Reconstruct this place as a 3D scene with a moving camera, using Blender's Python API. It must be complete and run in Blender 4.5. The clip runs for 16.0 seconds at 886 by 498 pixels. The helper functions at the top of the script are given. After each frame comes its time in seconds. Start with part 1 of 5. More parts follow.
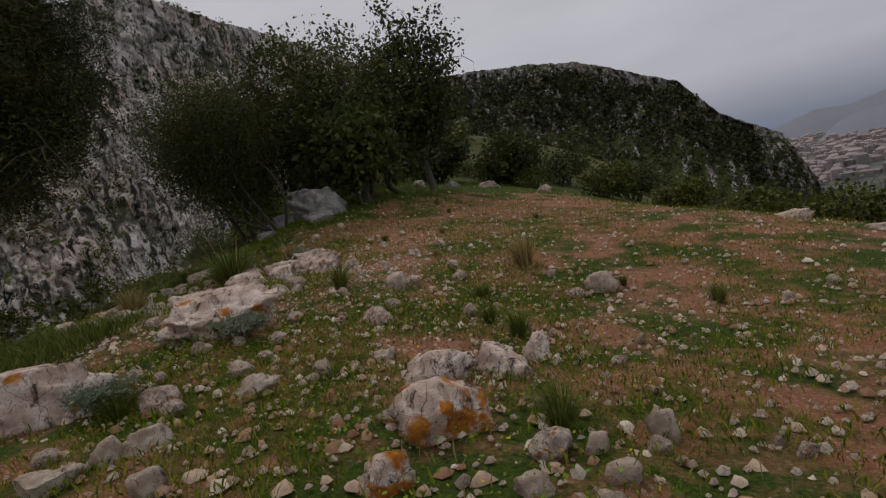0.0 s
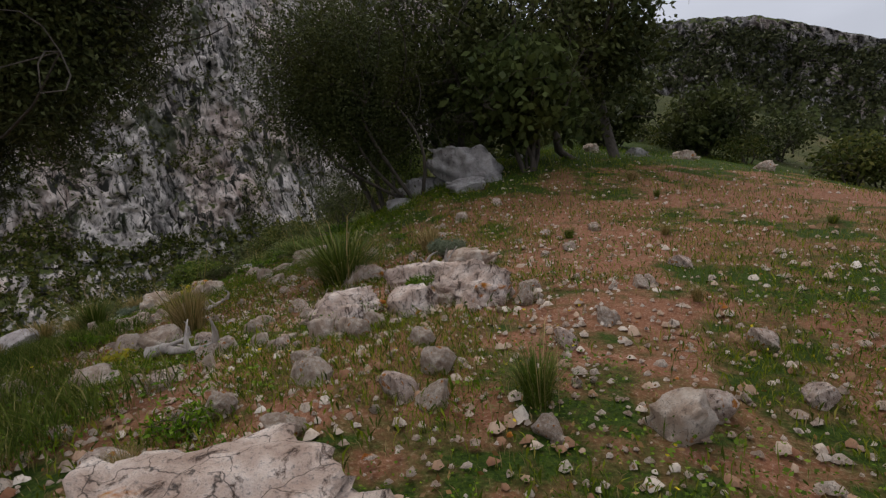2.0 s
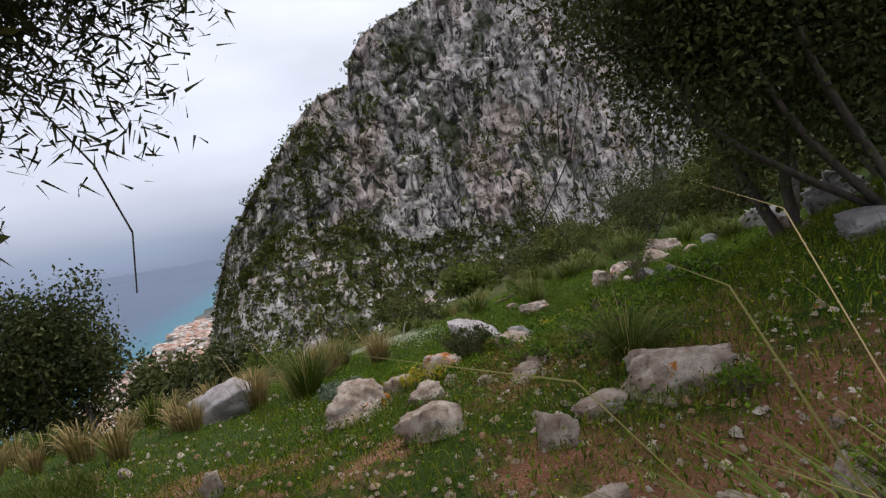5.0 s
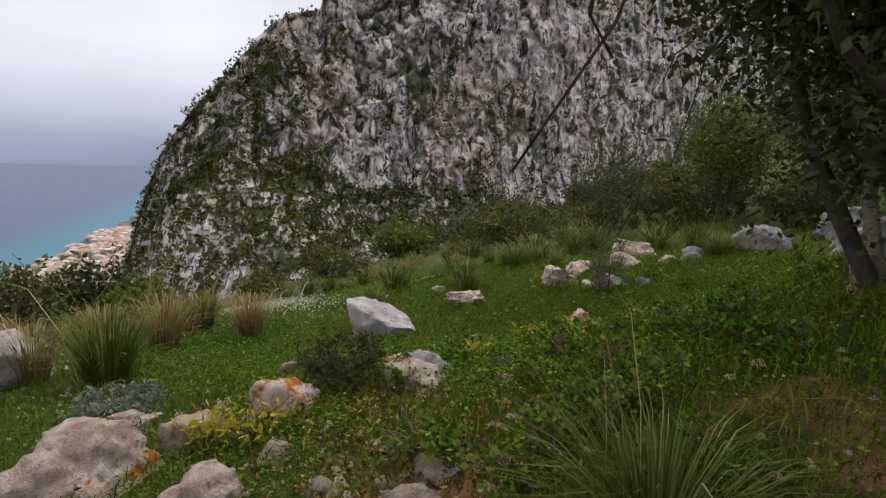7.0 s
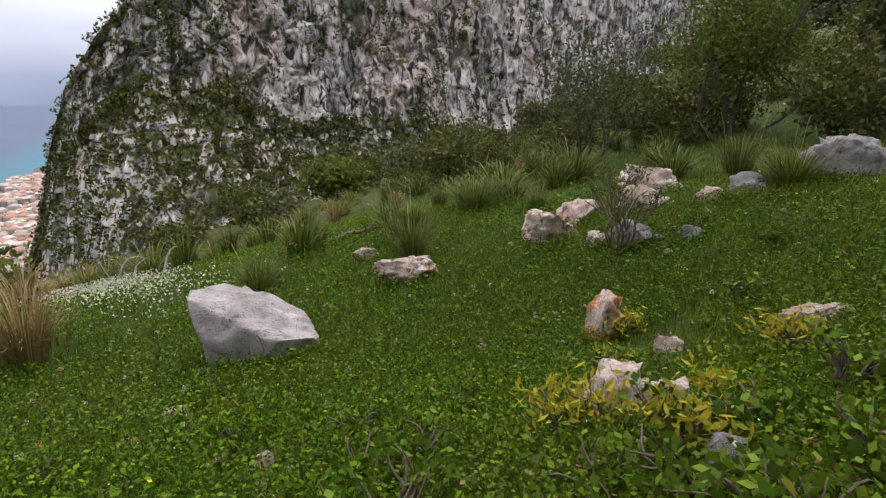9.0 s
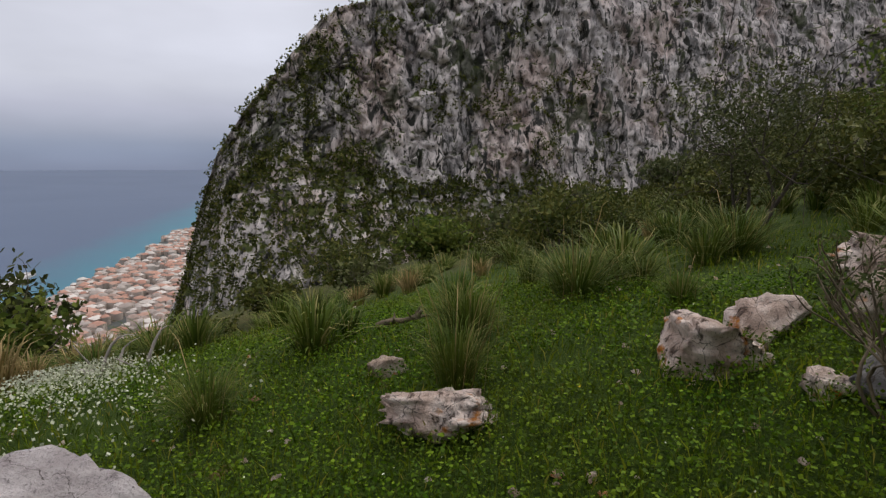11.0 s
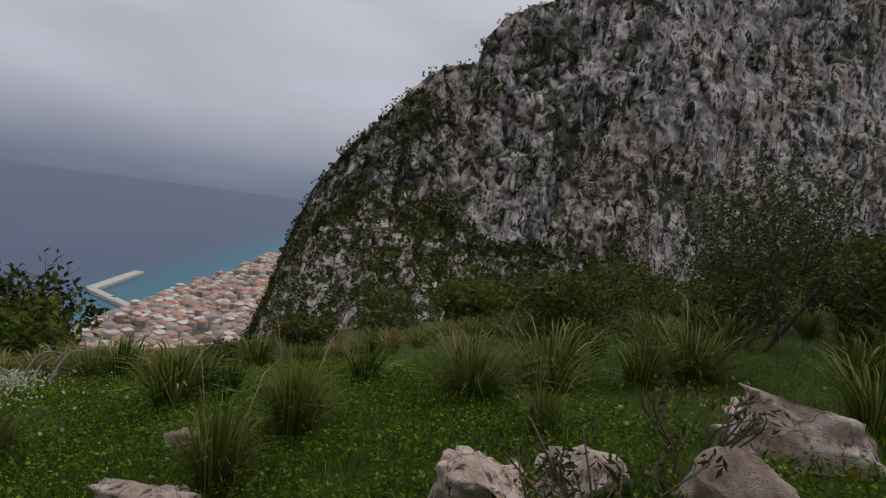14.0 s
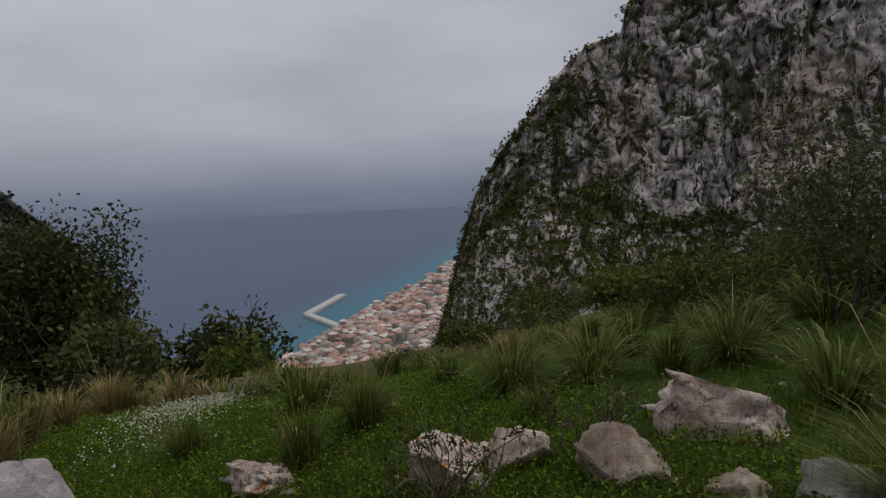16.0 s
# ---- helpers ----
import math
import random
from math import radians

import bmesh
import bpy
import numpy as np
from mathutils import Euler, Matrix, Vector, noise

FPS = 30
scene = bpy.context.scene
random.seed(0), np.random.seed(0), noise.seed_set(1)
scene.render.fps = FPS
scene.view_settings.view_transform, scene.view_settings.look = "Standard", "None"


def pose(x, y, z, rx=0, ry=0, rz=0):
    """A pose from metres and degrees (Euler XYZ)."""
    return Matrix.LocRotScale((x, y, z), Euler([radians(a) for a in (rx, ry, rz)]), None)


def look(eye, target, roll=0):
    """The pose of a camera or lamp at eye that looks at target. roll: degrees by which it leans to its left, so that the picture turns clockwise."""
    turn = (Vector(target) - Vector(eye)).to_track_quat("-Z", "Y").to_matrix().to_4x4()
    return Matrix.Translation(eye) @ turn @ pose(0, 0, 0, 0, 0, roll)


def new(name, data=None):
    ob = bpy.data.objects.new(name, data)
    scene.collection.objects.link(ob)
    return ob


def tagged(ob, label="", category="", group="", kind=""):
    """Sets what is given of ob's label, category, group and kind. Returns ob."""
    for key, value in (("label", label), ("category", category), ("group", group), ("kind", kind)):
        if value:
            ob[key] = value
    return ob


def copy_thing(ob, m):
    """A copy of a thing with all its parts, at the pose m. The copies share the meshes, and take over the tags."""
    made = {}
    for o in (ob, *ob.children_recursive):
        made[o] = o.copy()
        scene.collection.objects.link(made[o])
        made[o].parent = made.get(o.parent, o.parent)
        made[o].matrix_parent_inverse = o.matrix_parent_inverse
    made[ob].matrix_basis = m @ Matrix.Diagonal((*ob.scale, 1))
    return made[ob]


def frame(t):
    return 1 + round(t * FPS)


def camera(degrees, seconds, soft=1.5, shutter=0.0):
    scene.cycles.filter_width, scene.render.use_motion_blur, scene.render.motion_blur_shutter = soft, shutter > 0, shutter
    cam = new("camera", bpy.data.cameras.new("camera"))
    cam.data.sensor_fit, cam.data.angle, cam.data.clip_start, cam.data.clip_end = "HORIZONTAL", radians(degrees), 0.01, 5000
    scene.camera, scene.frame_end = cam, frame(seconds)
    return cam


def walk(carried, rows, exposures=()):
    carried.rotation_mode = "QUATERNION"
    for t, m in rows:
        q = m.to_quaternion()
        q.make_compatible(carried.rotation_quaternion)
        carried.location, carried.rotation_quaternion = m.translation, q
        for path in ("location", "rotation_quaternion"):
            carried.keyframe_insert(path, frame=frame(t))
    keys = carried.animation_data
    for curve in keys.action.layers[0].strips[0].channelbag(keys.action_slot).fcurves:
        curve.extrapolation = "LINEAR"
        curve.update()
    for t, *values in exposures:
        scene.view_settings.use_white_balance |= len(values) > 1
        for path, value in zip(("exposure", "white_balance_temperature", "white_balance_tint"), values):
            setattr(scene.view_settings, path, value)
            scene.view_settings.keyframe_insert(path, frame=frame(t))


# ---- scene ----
cam = camera(79.06, 16.0, soft=1.3)
PATH = [
    (0.0, pose(-0.620, 1.200, 1.600, 83.59, 11.52, 5.37)),
    (0.5, pose(-1.220, 2.280, 1.750, 85.00, 12.89, 13.17)),
    (1.0, pose(-1.780, 3.180, 1.970, 92.20, 6.45, 19.90)),
    (1.5, pose(-2.001, 3.902, 1.941, 88.78, 8.01, 17.68)),
    (2.0, pose(-2.195, 5.163, 1.906, 81.64, 7.44, 19.83)),
    (2.5, pose(-2.608, 6.116, 1.853, 87.62, -3.92, 29.11)),
    (3.0, pose(-3.256, 7.031, 1.911, 84.24, -2.63, 40.09)),
    (3.5, pose(-3.852, 7.868, 2.085, 84.13, 0.04, 39.54)),
    (4.0, pose(-4.796, 8.714, 2.092, 84.29, 11.13, 49.25)),
    (6.5, pose(-7.526, 11.637, 1.909, 84.00, -0.77, 44.80)),
    (7.0, pose(-8.043, 12.239, 1.822, 80.39, -2.65, 43.85)),
    (7.5, pose(-8.723, 12.815, 1.611, 76.48, 3.19, 46.37)),
    (8.0, pose(-9.466, 13.490, 1.466, 75.70, 1.09, 47.85)),
    (8.5, pose(-10.021, 14.331, 1.320, 72.76, 3.85, 42.14)),
    (9.0, pose(-10.306, 14.994, 1.314, 73.48, -1.34, 37.85)),
    (9.5, pose(-10.724, 15.734, 1.200, 75.27, -3.19, 46.81)),
    (12.0, pose(-11.935, 18.085, 0.929, 82.97, -0.60, 47.91)),
    (12.5, pose(-11.787, 18.510, 0.920, 85.11, 2.78, 32.11)),
    (13.0, pose(-11.717, 18.822, 0.871, 87.36, 1.38, 32.16)),
    (13.5, pose(-11.455, 18.975, 1.009, 83.89, -6.35, 47.30)),
    (14.0, pose(-11.054, 18.999, 1.254, 84.86, -8.40, 59.62)),
    (14.5, pose(-10.811, 19.227, 1.358, 83.54, -3.00, 64.73)),
    (15.0, pose(-10.399, 19.332, 1.508, 85.71, 0.15, 67.60)),
    (15.5, pose(-10.004, 19.612, 1.642, 83.29, 0.42, 73.49)),
    (16.0, pose(-9.410, 19.904, 1.826, 83.52, 2.35, 77.01)),
]
walk(cam, PATH, exposures=[(0.0, -0.2, 6850, 11), (0.5, -0.15, 6800, 11), (1.0, -0.15, 6450, 10), (2.0, 0.2, 6500, 10), (3.0, 0.75, 6400, 10), (4.0, 0.85, 6350, 10), (6.5, 0.52, 6450, 11), (7.0, 0.78, 6600, 11),
                           (8.0, 0.72, 6500, 12), (9.0, 1.1, 6500, 12), (9.6, 1.0, 6500, 12), (12.0, 0.12, 6600, 11), (13.0, 0.03, 6550, 11), (16.0, -0.3, 6500, 11)])

# ---- sky and light: thick overcast ----
world = bpy.data.worlds.new("overcast_sky")
scene.world = world
world.use_nodes = True
wt = world.node_tree
wt.nodes.clear()
w_out = wt.nodes.new("ShaderNodeOutputWorld")
w_bg = wt.nodes.new("ShaderNodeBackground")
w_sky = wt.nodes.new("ShaderNodeTexSky")
w_sky.sky_type = 'NISHITA'
w_sky.sun_disc = False
w_sky.sun_elevation = radians(48)
w_sky.sun_rotation = radians(200)
w_sky.dust_density = 4
w_dim = wt.nodes.new("ShaderNodeMix")
w_dim.data_type = 'RGBA'
w_dim.blend_type = 'MULTIPLY'
w_dim.inputs[0].default_value = 1
w_dim.inputs[7].default_value = (0.1, 0.1, 0.1, 1)
w_co = wt.nodes.new("ShaderNodeTexCoord")
w_sep = wt.nodes.new("ShaderNodeSeparateXYZ")
w_ramp = wt.nodes.new("ShaderNodeValToRGB")
w_map = wt.nodes.new("ShaderNodeMapRange")
w_map.inputs[1].default_value = -0.1
w_map.inputs[2].default_value = 0.6
e = w_ramp.color_ramp.elements
e[0].position, e[0].color = 0.0, (0.12, 0.135, 0.205, 1)
e[1].position, e[1].color = 0.13, (0.20, 0.238, 0.325, 1)
for p, c in ((0.152, (0.222, 0.26, 0.345)), (0.18, (0.275, 0.305, 0.385)), (0.23, (0.36, 0.38, 0.465)), (0.29, (0.475, 0.495, 0.57)), (0.5, (0.55, 0.565, 0.635)), (1.0, (0.66, 0.67, 0.72))):
    q = w_ramp.color_ramp.elements.new(p)
    q.color = (*c, 1)
w_noise = wt.nodes.new("ShaderNodeTexNoise")
w_noise.inputs["Scale"].default_value = 2.2
w_noise.inputs["Detail"].default_value = 4
w_nmap = wt.nodes.new("ShaderNodeMapping")
w_nmap.inputs["Scale"].default_value = (1, 1, 3.5)
w_nr = wt.nodes.new("ShaderNodeMapRange")
w_nr.inputs[1].default_value, w_nr.inputs[2].default_value = 0.3, 0.7
w_nr.inputs[3].default_value, w_nr.inputs[4].default_value = 0.86, 1.1
w_cl = wt.nodes.new("ShaderNodeVectorMath")
w_cl.operation = 'SCALE'
w_mix = wt.nodes.new("ShaderNodeMix")
w_mix.data_type = 'RGBA'
w_mix.inputs[0].default_value = 0.92
L = wt.links.new
L(w_co.outputs["Generated"], w_sep.inputs[0])
L(w_sep.outputs[2], w_map.inputs[0])
L(w_map.outputs[0], w_ramp.inputs[0])
L(w_co.outputs["Generated"], w_nmap.inputs[0])
L(w_nmap.outputs[0], w_noise.inputs["Vector"])
L(w_noise.outputs[0], w_nr.inputs[0])
L(w_ramp.outputs[0], w_cl.inputs[0])
L(w_nr.outputs[0], w_cl.inputs[3])
L(w_sky.outputs[0], w_dim.inputs[6])
L(w_dim.outputs[2], w_mix.inputs[6])
L(w_cl.outputs[0], w_mix.inputs[7])
L(w_mix.outputs[2], w_bg.inputs[0])
L(w_bg.outputs[0], w_out.inputs[0])
w_bg.inputs[1].default_value = 1.0

sun = new("sun", bpy.data.lights.new("sun", "SUN"))
sun.data.energy = 1.3
sun.data.angle = radians(25)
sun.data.color = (1.0, 0.96, 0.9)
sun.matrix_world = look((0, 0, 60), (14, -38, 0))


# ---- materials ----
def base_mat(name, rough=0.8):
    m = bpy.data.materials.new(name)
    m.use_nodes = True
    t = m.node_tree
    b = t.nodes["Principled BSDF"]
    b.inputs["Roughness"].default_value = rough
    b.inputs["Specular IOR Level"].default_value = 0.15
    return m, t, b


def node(t, kind, **kw):
    n = t.nodes.new("ShaderNode" + kind)
    for k, v in kw.items():
        n.inputs[k].default_value = v
    return n


def noise_of(t, scale, detail=6, rough=0.6, co=None, stretch=None, distort=0.0):
    if co is None:
        co = t.nodes.new("ShaderNodeNewGeometry").outputs["Position"]
    if stretch:
        mp = t.nodes.new("ShaderNodeMapping")
        mp.inputs["Scale"].default_value = stretch
        t.links.new(co, mp.inputs[0])
        co = mp.outputs[0]
    n = node(t, "TexNoise", Scale=scale, Detail=detail, Roughness=rough, Distortion=distort)
    t.links.new(co, n.inputs["Vector"])
    return n.outputs[0]


def ramp(t, src, stops, ease=False):
    r = t.nodes.new("ShaderNodeValToRGB")
    el = r.color_ramp.elements
    while len(el) < len(stops):
        el.new(0.5)
    for i, (p, c) in enumerate(stops):
        el[i].position = p
        el[i].color = (*c, 1) if len(c) == 3 else c
    t.links.new(src, r.inputs[0])
    return r.outputs[0]


def mix(t, fac, a, b, mode='MIX'):
    m = t.nodes.new("ShaderNodeMix")
    m.data_type = 'RGBA'
    m.blend_type = mode
    for sock, v in ((0, fac), (6, a), (7, b)):
        if isinstance(v, (int, float)):
            m.inputs[sock].default_value = v
        elif isinstance(v, tuple):
            m.inputs[sock].default_value = (*v, 1)
        else:
            t.links.new(v, m.inputs[sock])
    return m.outputs[2]


def mask(t, src, lo, hi):
    m = t.nodes.new("ShaderNodeMapRange")
    m.inputs[1].default_value, m.inputs[2].default_value = lo, hi
    t.links.new(src, m.inputs[0])
    return m.outputs[0]


def bump(t, b, src, strength, dist):
    n = node(t, "Bump", Strength=strength, Distance=dist)
    t.links.new(src, n.inputs["Height"])
    t.links.new(n.outputs[0], b.inputs["Normal"])


def rock_mat(name, tones, lichen=0.0, dark=0.5, scale=3.0):
    m, t, b = base_mat(name, 0.85)
    co = t.nodes.new("ShaderNodeTexCoord").outputs["Object"]
    big = noise_of(t, scale, 8, 0.65, co)
    col = ramp(t, big, ((0.25, tones[0]), (0.45, tones[1]), (0.6, tones[2]), (0.8, tones[1])))
    # weathered black streaks and pits
    streak = noise_of(t, scale * 2.6, 10, 0.75, co, (1, 1, 0.45), 0.6)
    col = mix(t, mask(t, streak, 0.53, 0.62), col, tuple(v * 0.25 for v in tones[0]), 'MIX') if dark > 0.6 else \
        mix(t, mask(t, streak, 0.55, 0.68), col, tuple(v * 0.35 for v in tones[0]), 'MIX')
    fis = node(t, "TexVoronoi", Scale=scale * 1.1)
    fis.feature = 'DISTANCE_TO_EDGE'
    wv = t.nodes.new("ShaderNodeVectorMath")
    wv.operation = 'MULTIPLY_ADD'
    wn = node(t, "TexNoise", Scale=scale * 1.4, Detail=5)
    t.links.new(co, wn.inputs["Vector"])
    t.links.new(wn.outputs["Color"], wv.inputs[0])
    wv.inputs[1].default_value = (0.5 / scale,) * 3
    t.links.new(co, wv.inputs[2])
    t.links.new(wv.outputs[0], fis.inputs["Vector"])
    col = mix(t, mask(t, fis.outputs[0], 0.012 if dark > 0.6 else 0.004, 0.0), col, (0.06, 0.048, 0.04))
    speck = noise_of(t, scale * 16, 4, 0.7, co)
    col = mix(t, mask(t, speck, 0.54, 0.72), col, (0.13, 0.115, 0.11))
    if lichen > 0:
        lich = noise_of(t, scale * 0.9, 5, 0.55, co, (1, 1, 1.3), 0.4)
        hue = ramp(t, noise_of(t, 22, 4, 0.6, co), ((0.35, (0.30, 0.09, 0.015)), (0.6, (0.50, 0.20, 0.03)), (0.8, (0.42, 0.30, 0.14))))
        col = mix(t, mask(t, lich, 0.62 - 0.14 * lichen, 0.68 - 0.14 * lichen), col, hue)
    t.links.new(col, b.inputs["Base Color"])
    h = mix(t, 0.5, big, streak)
    h = mix(t, 0.3, h, speck)
    bump(t, b, h, 1.0, 0.06)
    return m


def chip_mat():
    m, t, b = base_mat("broken_limestone_chips", 0.9)
    g = t.nodes.new("ShaderNodeNewGeometry")
    col = ramp(t, g.outputs["Random Per Island"], ((0.0, (0.19, 0.085, 0.045)), (0.4, (0.33, 0.20, 0.125)), (0.75, (0.46, 0.35, 0.265)), (1.0, (0.64, 0.57, 0.50))))
    n = noise_of(t, 38, 6, 0.7)
    col = mix(t, mask(t, n, 0.5, 0.68), col, mix(t, 0.6, col, (0.16, 0.10, 0.075)))
    t.links.new(col, b.inputs["Base Color"])
    bump(t, b, n, 0.7, 0.01)
    return m


GREY = ((0.15, 0.14, 0.135), (0.28, 0.262, 0.255), (0.43, 0.41, 0.40))
PINK = ((0.30, 0.19, 0.14), (0.56, 0.43, 0.36), (0.82, 0.71, 0.64))
PALE = ((0.22, 0.14, 0.10), (0.45, 0.34, 0.265), (0.66, 0.57, 0.49))
ROCKS = {
    "grey": rock_mat("grey_limestone", GREY),
    "boulder": rock_mat("pale_limestone", ((0.26, 0.22, 0.22), (0.40, 0.36, 0.355), (0.55, 0.505, 0.50)), scale=3),
    "pink": rock_mat("pink_limestone", PINK, 0.25, 0.8, 4),
    "pale": rock_mat("buff_limestone", PALE, 0.1, 0.5, 6),
    "lichen": rock_mat("lichened_limestone", PINK, 1.0, 0.8, 4),
    "chip": chip_mat(),
    "dark": rock_mat("dark_limestone", ((0.09, 0.085, 0.08), (0.17, 0.16, 0.155), (0.30, 0.285, 0.28)), 0.15, 0.8),
}


def leaf_mat(name, stops, rough=0.55, glow=0.18):
    m, t, b = base_mat(name, rough)
    b.inputs["Specular IOR Level"].default_value = 0.06
    g = t.nodes.new("ShaderNodeNewGeometry")
    col = ramp(t, g.outputs["Random Per Island"], stops)
    patch = noise_of(t, 0.8, 3, 0.5)
    col = mix(t, mask(t, patch, 0.3, 0.75), col, mix(t, 0.3, col, (0.17, 0.16, 0.03)))
    t.links.new(col, b.inputs["Base Color"])
    tr = t.nodes.new("ShaderNodeBsdfTranslucent")
    t.links.new(col, tr.inputs[0])
    ms = t.nodes.new("ShaderNodeMixShader")
    ms.inputs[0].default_value = glow
    t.links.new(b.outputs[0], ms.inputs[1])
    t.links.new(tr.outputs[0], ms.inputs[2])
    t.links.new(ms.outputs[0], t.nodes["Material Output"].inputs[0])
    return m


M_GRASS = leaf_mat("green_grass", ((0.0, (0.02, 0.048, 0.003)), (0.5, (0.095, 0.155, 0.006)), (0.88, (0.23, 0.27, 0.014)), (1.0, (0.36, 0.29, 0.07))))
M_CLOVER = leaf_mat("clover_leaves", ((0.0, (0.016, 0.045, 0.003)), (0.5, (0.058, 0.135, 0.005)), (1.0, (0.17, 0.27, 0.012))))
M_HERB = leaf_mat("bright_herb_leaves", ((0.0, (0.03, 0.07, 0.006)), (0.5, (0.08, 0.17, 0.012)), (1.0, (0.19, 0.28, 0.03))))
M_DRY = leaf_mat("dry_grass", ((0.0, (0.10, 0.10, 0.03)), (0.5, (0.22, 0.17, 0.075)), (1.0, (0.36, 0.27, 0.14))), 0.7)
M_TUSSOCK = leaf_mat("tussock_blades", ((0.0, (0.024, 0.052, 0.007)), (0.6, (0.07, 0.115, 0.015)), (0.88, (0.15, 0.17, 0.04)), (1.0, (0.36, 0.30, 0.13))), 0.5)
M_STRAW = leaf_mat("straw_blades", ((0.0, (0.09, 0.095, 0.03)), (0.4, (0.25, 0.185, 0.075)), (1.0, (0.48, 0.35, 0.18))), 0.6)
M_OAK = leaf_mat("dark_evergreen_leaves", ((0.0, (0.018, 0.028, 0.012)), (0.6, (0.04, 0.056, 0.02)), (1.0, (0.085, 0.10, 0.04))), 0.5, 0.15)
M_PINE = leaf_mat("dark_conifer_leaves", ((0.0, (0.02, 0.028, 0.019)), (0.6, (0.042, 0.054, 0.03)), (1.0, (0.08, 0.088, 0.045))), 0.55, 0.12)
M_OLIVE = leaf_mat("olive_leaves", ((0.0, (0.035, 0.05, 0.018)), (0.6, (0.075, 0.09, 0.035)), (1.0, (0.15, 0.155, 0.075))), 0.5, 0.2)
M_THICKET = leaf_mat("dull_olive_leaves", ((0.0, (0.018, 0.026, 0.010)), (0.6, (0.042, 0.056, 0.020)), (1.0, (0.10, 0.115, 0.05))), 0.5, 0.2)
M_FIG = leaf_mat("broad_dark_green_leaves", ((0.0, (0.022, 0.036, 0.013)), (0.6, (0.05, 0.075, 0.022)), (1.0, (0.10, 0.13, 0.045))), 0.5, 0.25)
M_FRESH = leaf_mat("fresh_green_leaves", ((0.0, (0.04, 0.07, 0.014)), (0.6, (0.09, 0.14, 0.024)), (1.0, (0.2, 0.22, 0.045))), 0.5, 0.3)
M_MAQUIS = leaf_mat("maquis_leaves", ((0.0, (0.024, 0.038, 0.010)), (0.6, (0.06, 0.08, 0.018)), (1.0, (0.16, 0.15, 0.04))), 0.6, 0.15)
# ridge and crag woods: distance haze put into darker, duller leaf greens
M_WOODS = leaf_mat("hazy_woodland_leaves", ((0.0, (0.022, 0.030, 0.020)), (0.6, (0.040, 0.050, 0.030)), (1.0, (0.075, 0.080, 0.045))), 0.7, 0.12)
M_GREYLEAF = leaf_mat("grey_green_leaves", ((0.0, (0.10, 0.13, 0.09)), (1.0, (0.24, 0.28, 0.22))), 0.8, 0.2)
M_YELLOW = leaf_mat("yellowing_leaves", ((0.0, (0.30, 0.30, 0.03)), (0.5, (0.55, 0.42, 0.03)), (1.0, (0.30, 0.36, 0.06))), 0.6, 0.3)
M_LITTER = leaf_mat("dry_leaf_litter", ((0.0, (0.10, 0.045, 0.02)), (0.5, (0.24, 0.12, 0.05)), (1.0, (0.40, 0.26, 0.14))), 0.8, 0.1)
M_PETAL_Y = leaf_mat("yellow_petals", ((0.0, (0.6, 0.45, 0.02)), (1.0, (0.75, 0.6, 0.04))), 0.6, 0.2)
M_PETAL_W = leaf_mat("white_petals", ((0.0, (0.55, 0.58, 0.42)), (1.0, (0.75, 0.76, 0.62))), 0.6, 0.2)


def bark_mat(name, a, b2):
    m, t, b = base_mat(name, 0.9)
    co = t.nodes.new("ShaderNodeTexCoord").outputs["Object"]
    n = noise_of(t, 14, 8, 0.7, co, (1, 1, 0.25))
    t.links.new(ramp(t, n, ((0.3, a), (0.7, b2))), b.inputs["Base Color"])
    bump(t, b, n, 0.8, 0.02)
    return m


M_BARK = bark_mat("rough_bark", (0.035, 0.03, 0.025), (0.13, 0.11, 0.09))
M_DEAD = bark_mat("bleached_dead_wood", (0.20, 0.17, 0.15), (0.52, 0.47, 0.43))
M_STEM = bark_mat("shrub_stem", (0.07, 0.055, 0.035), (0.20, 0.16, 0.11))


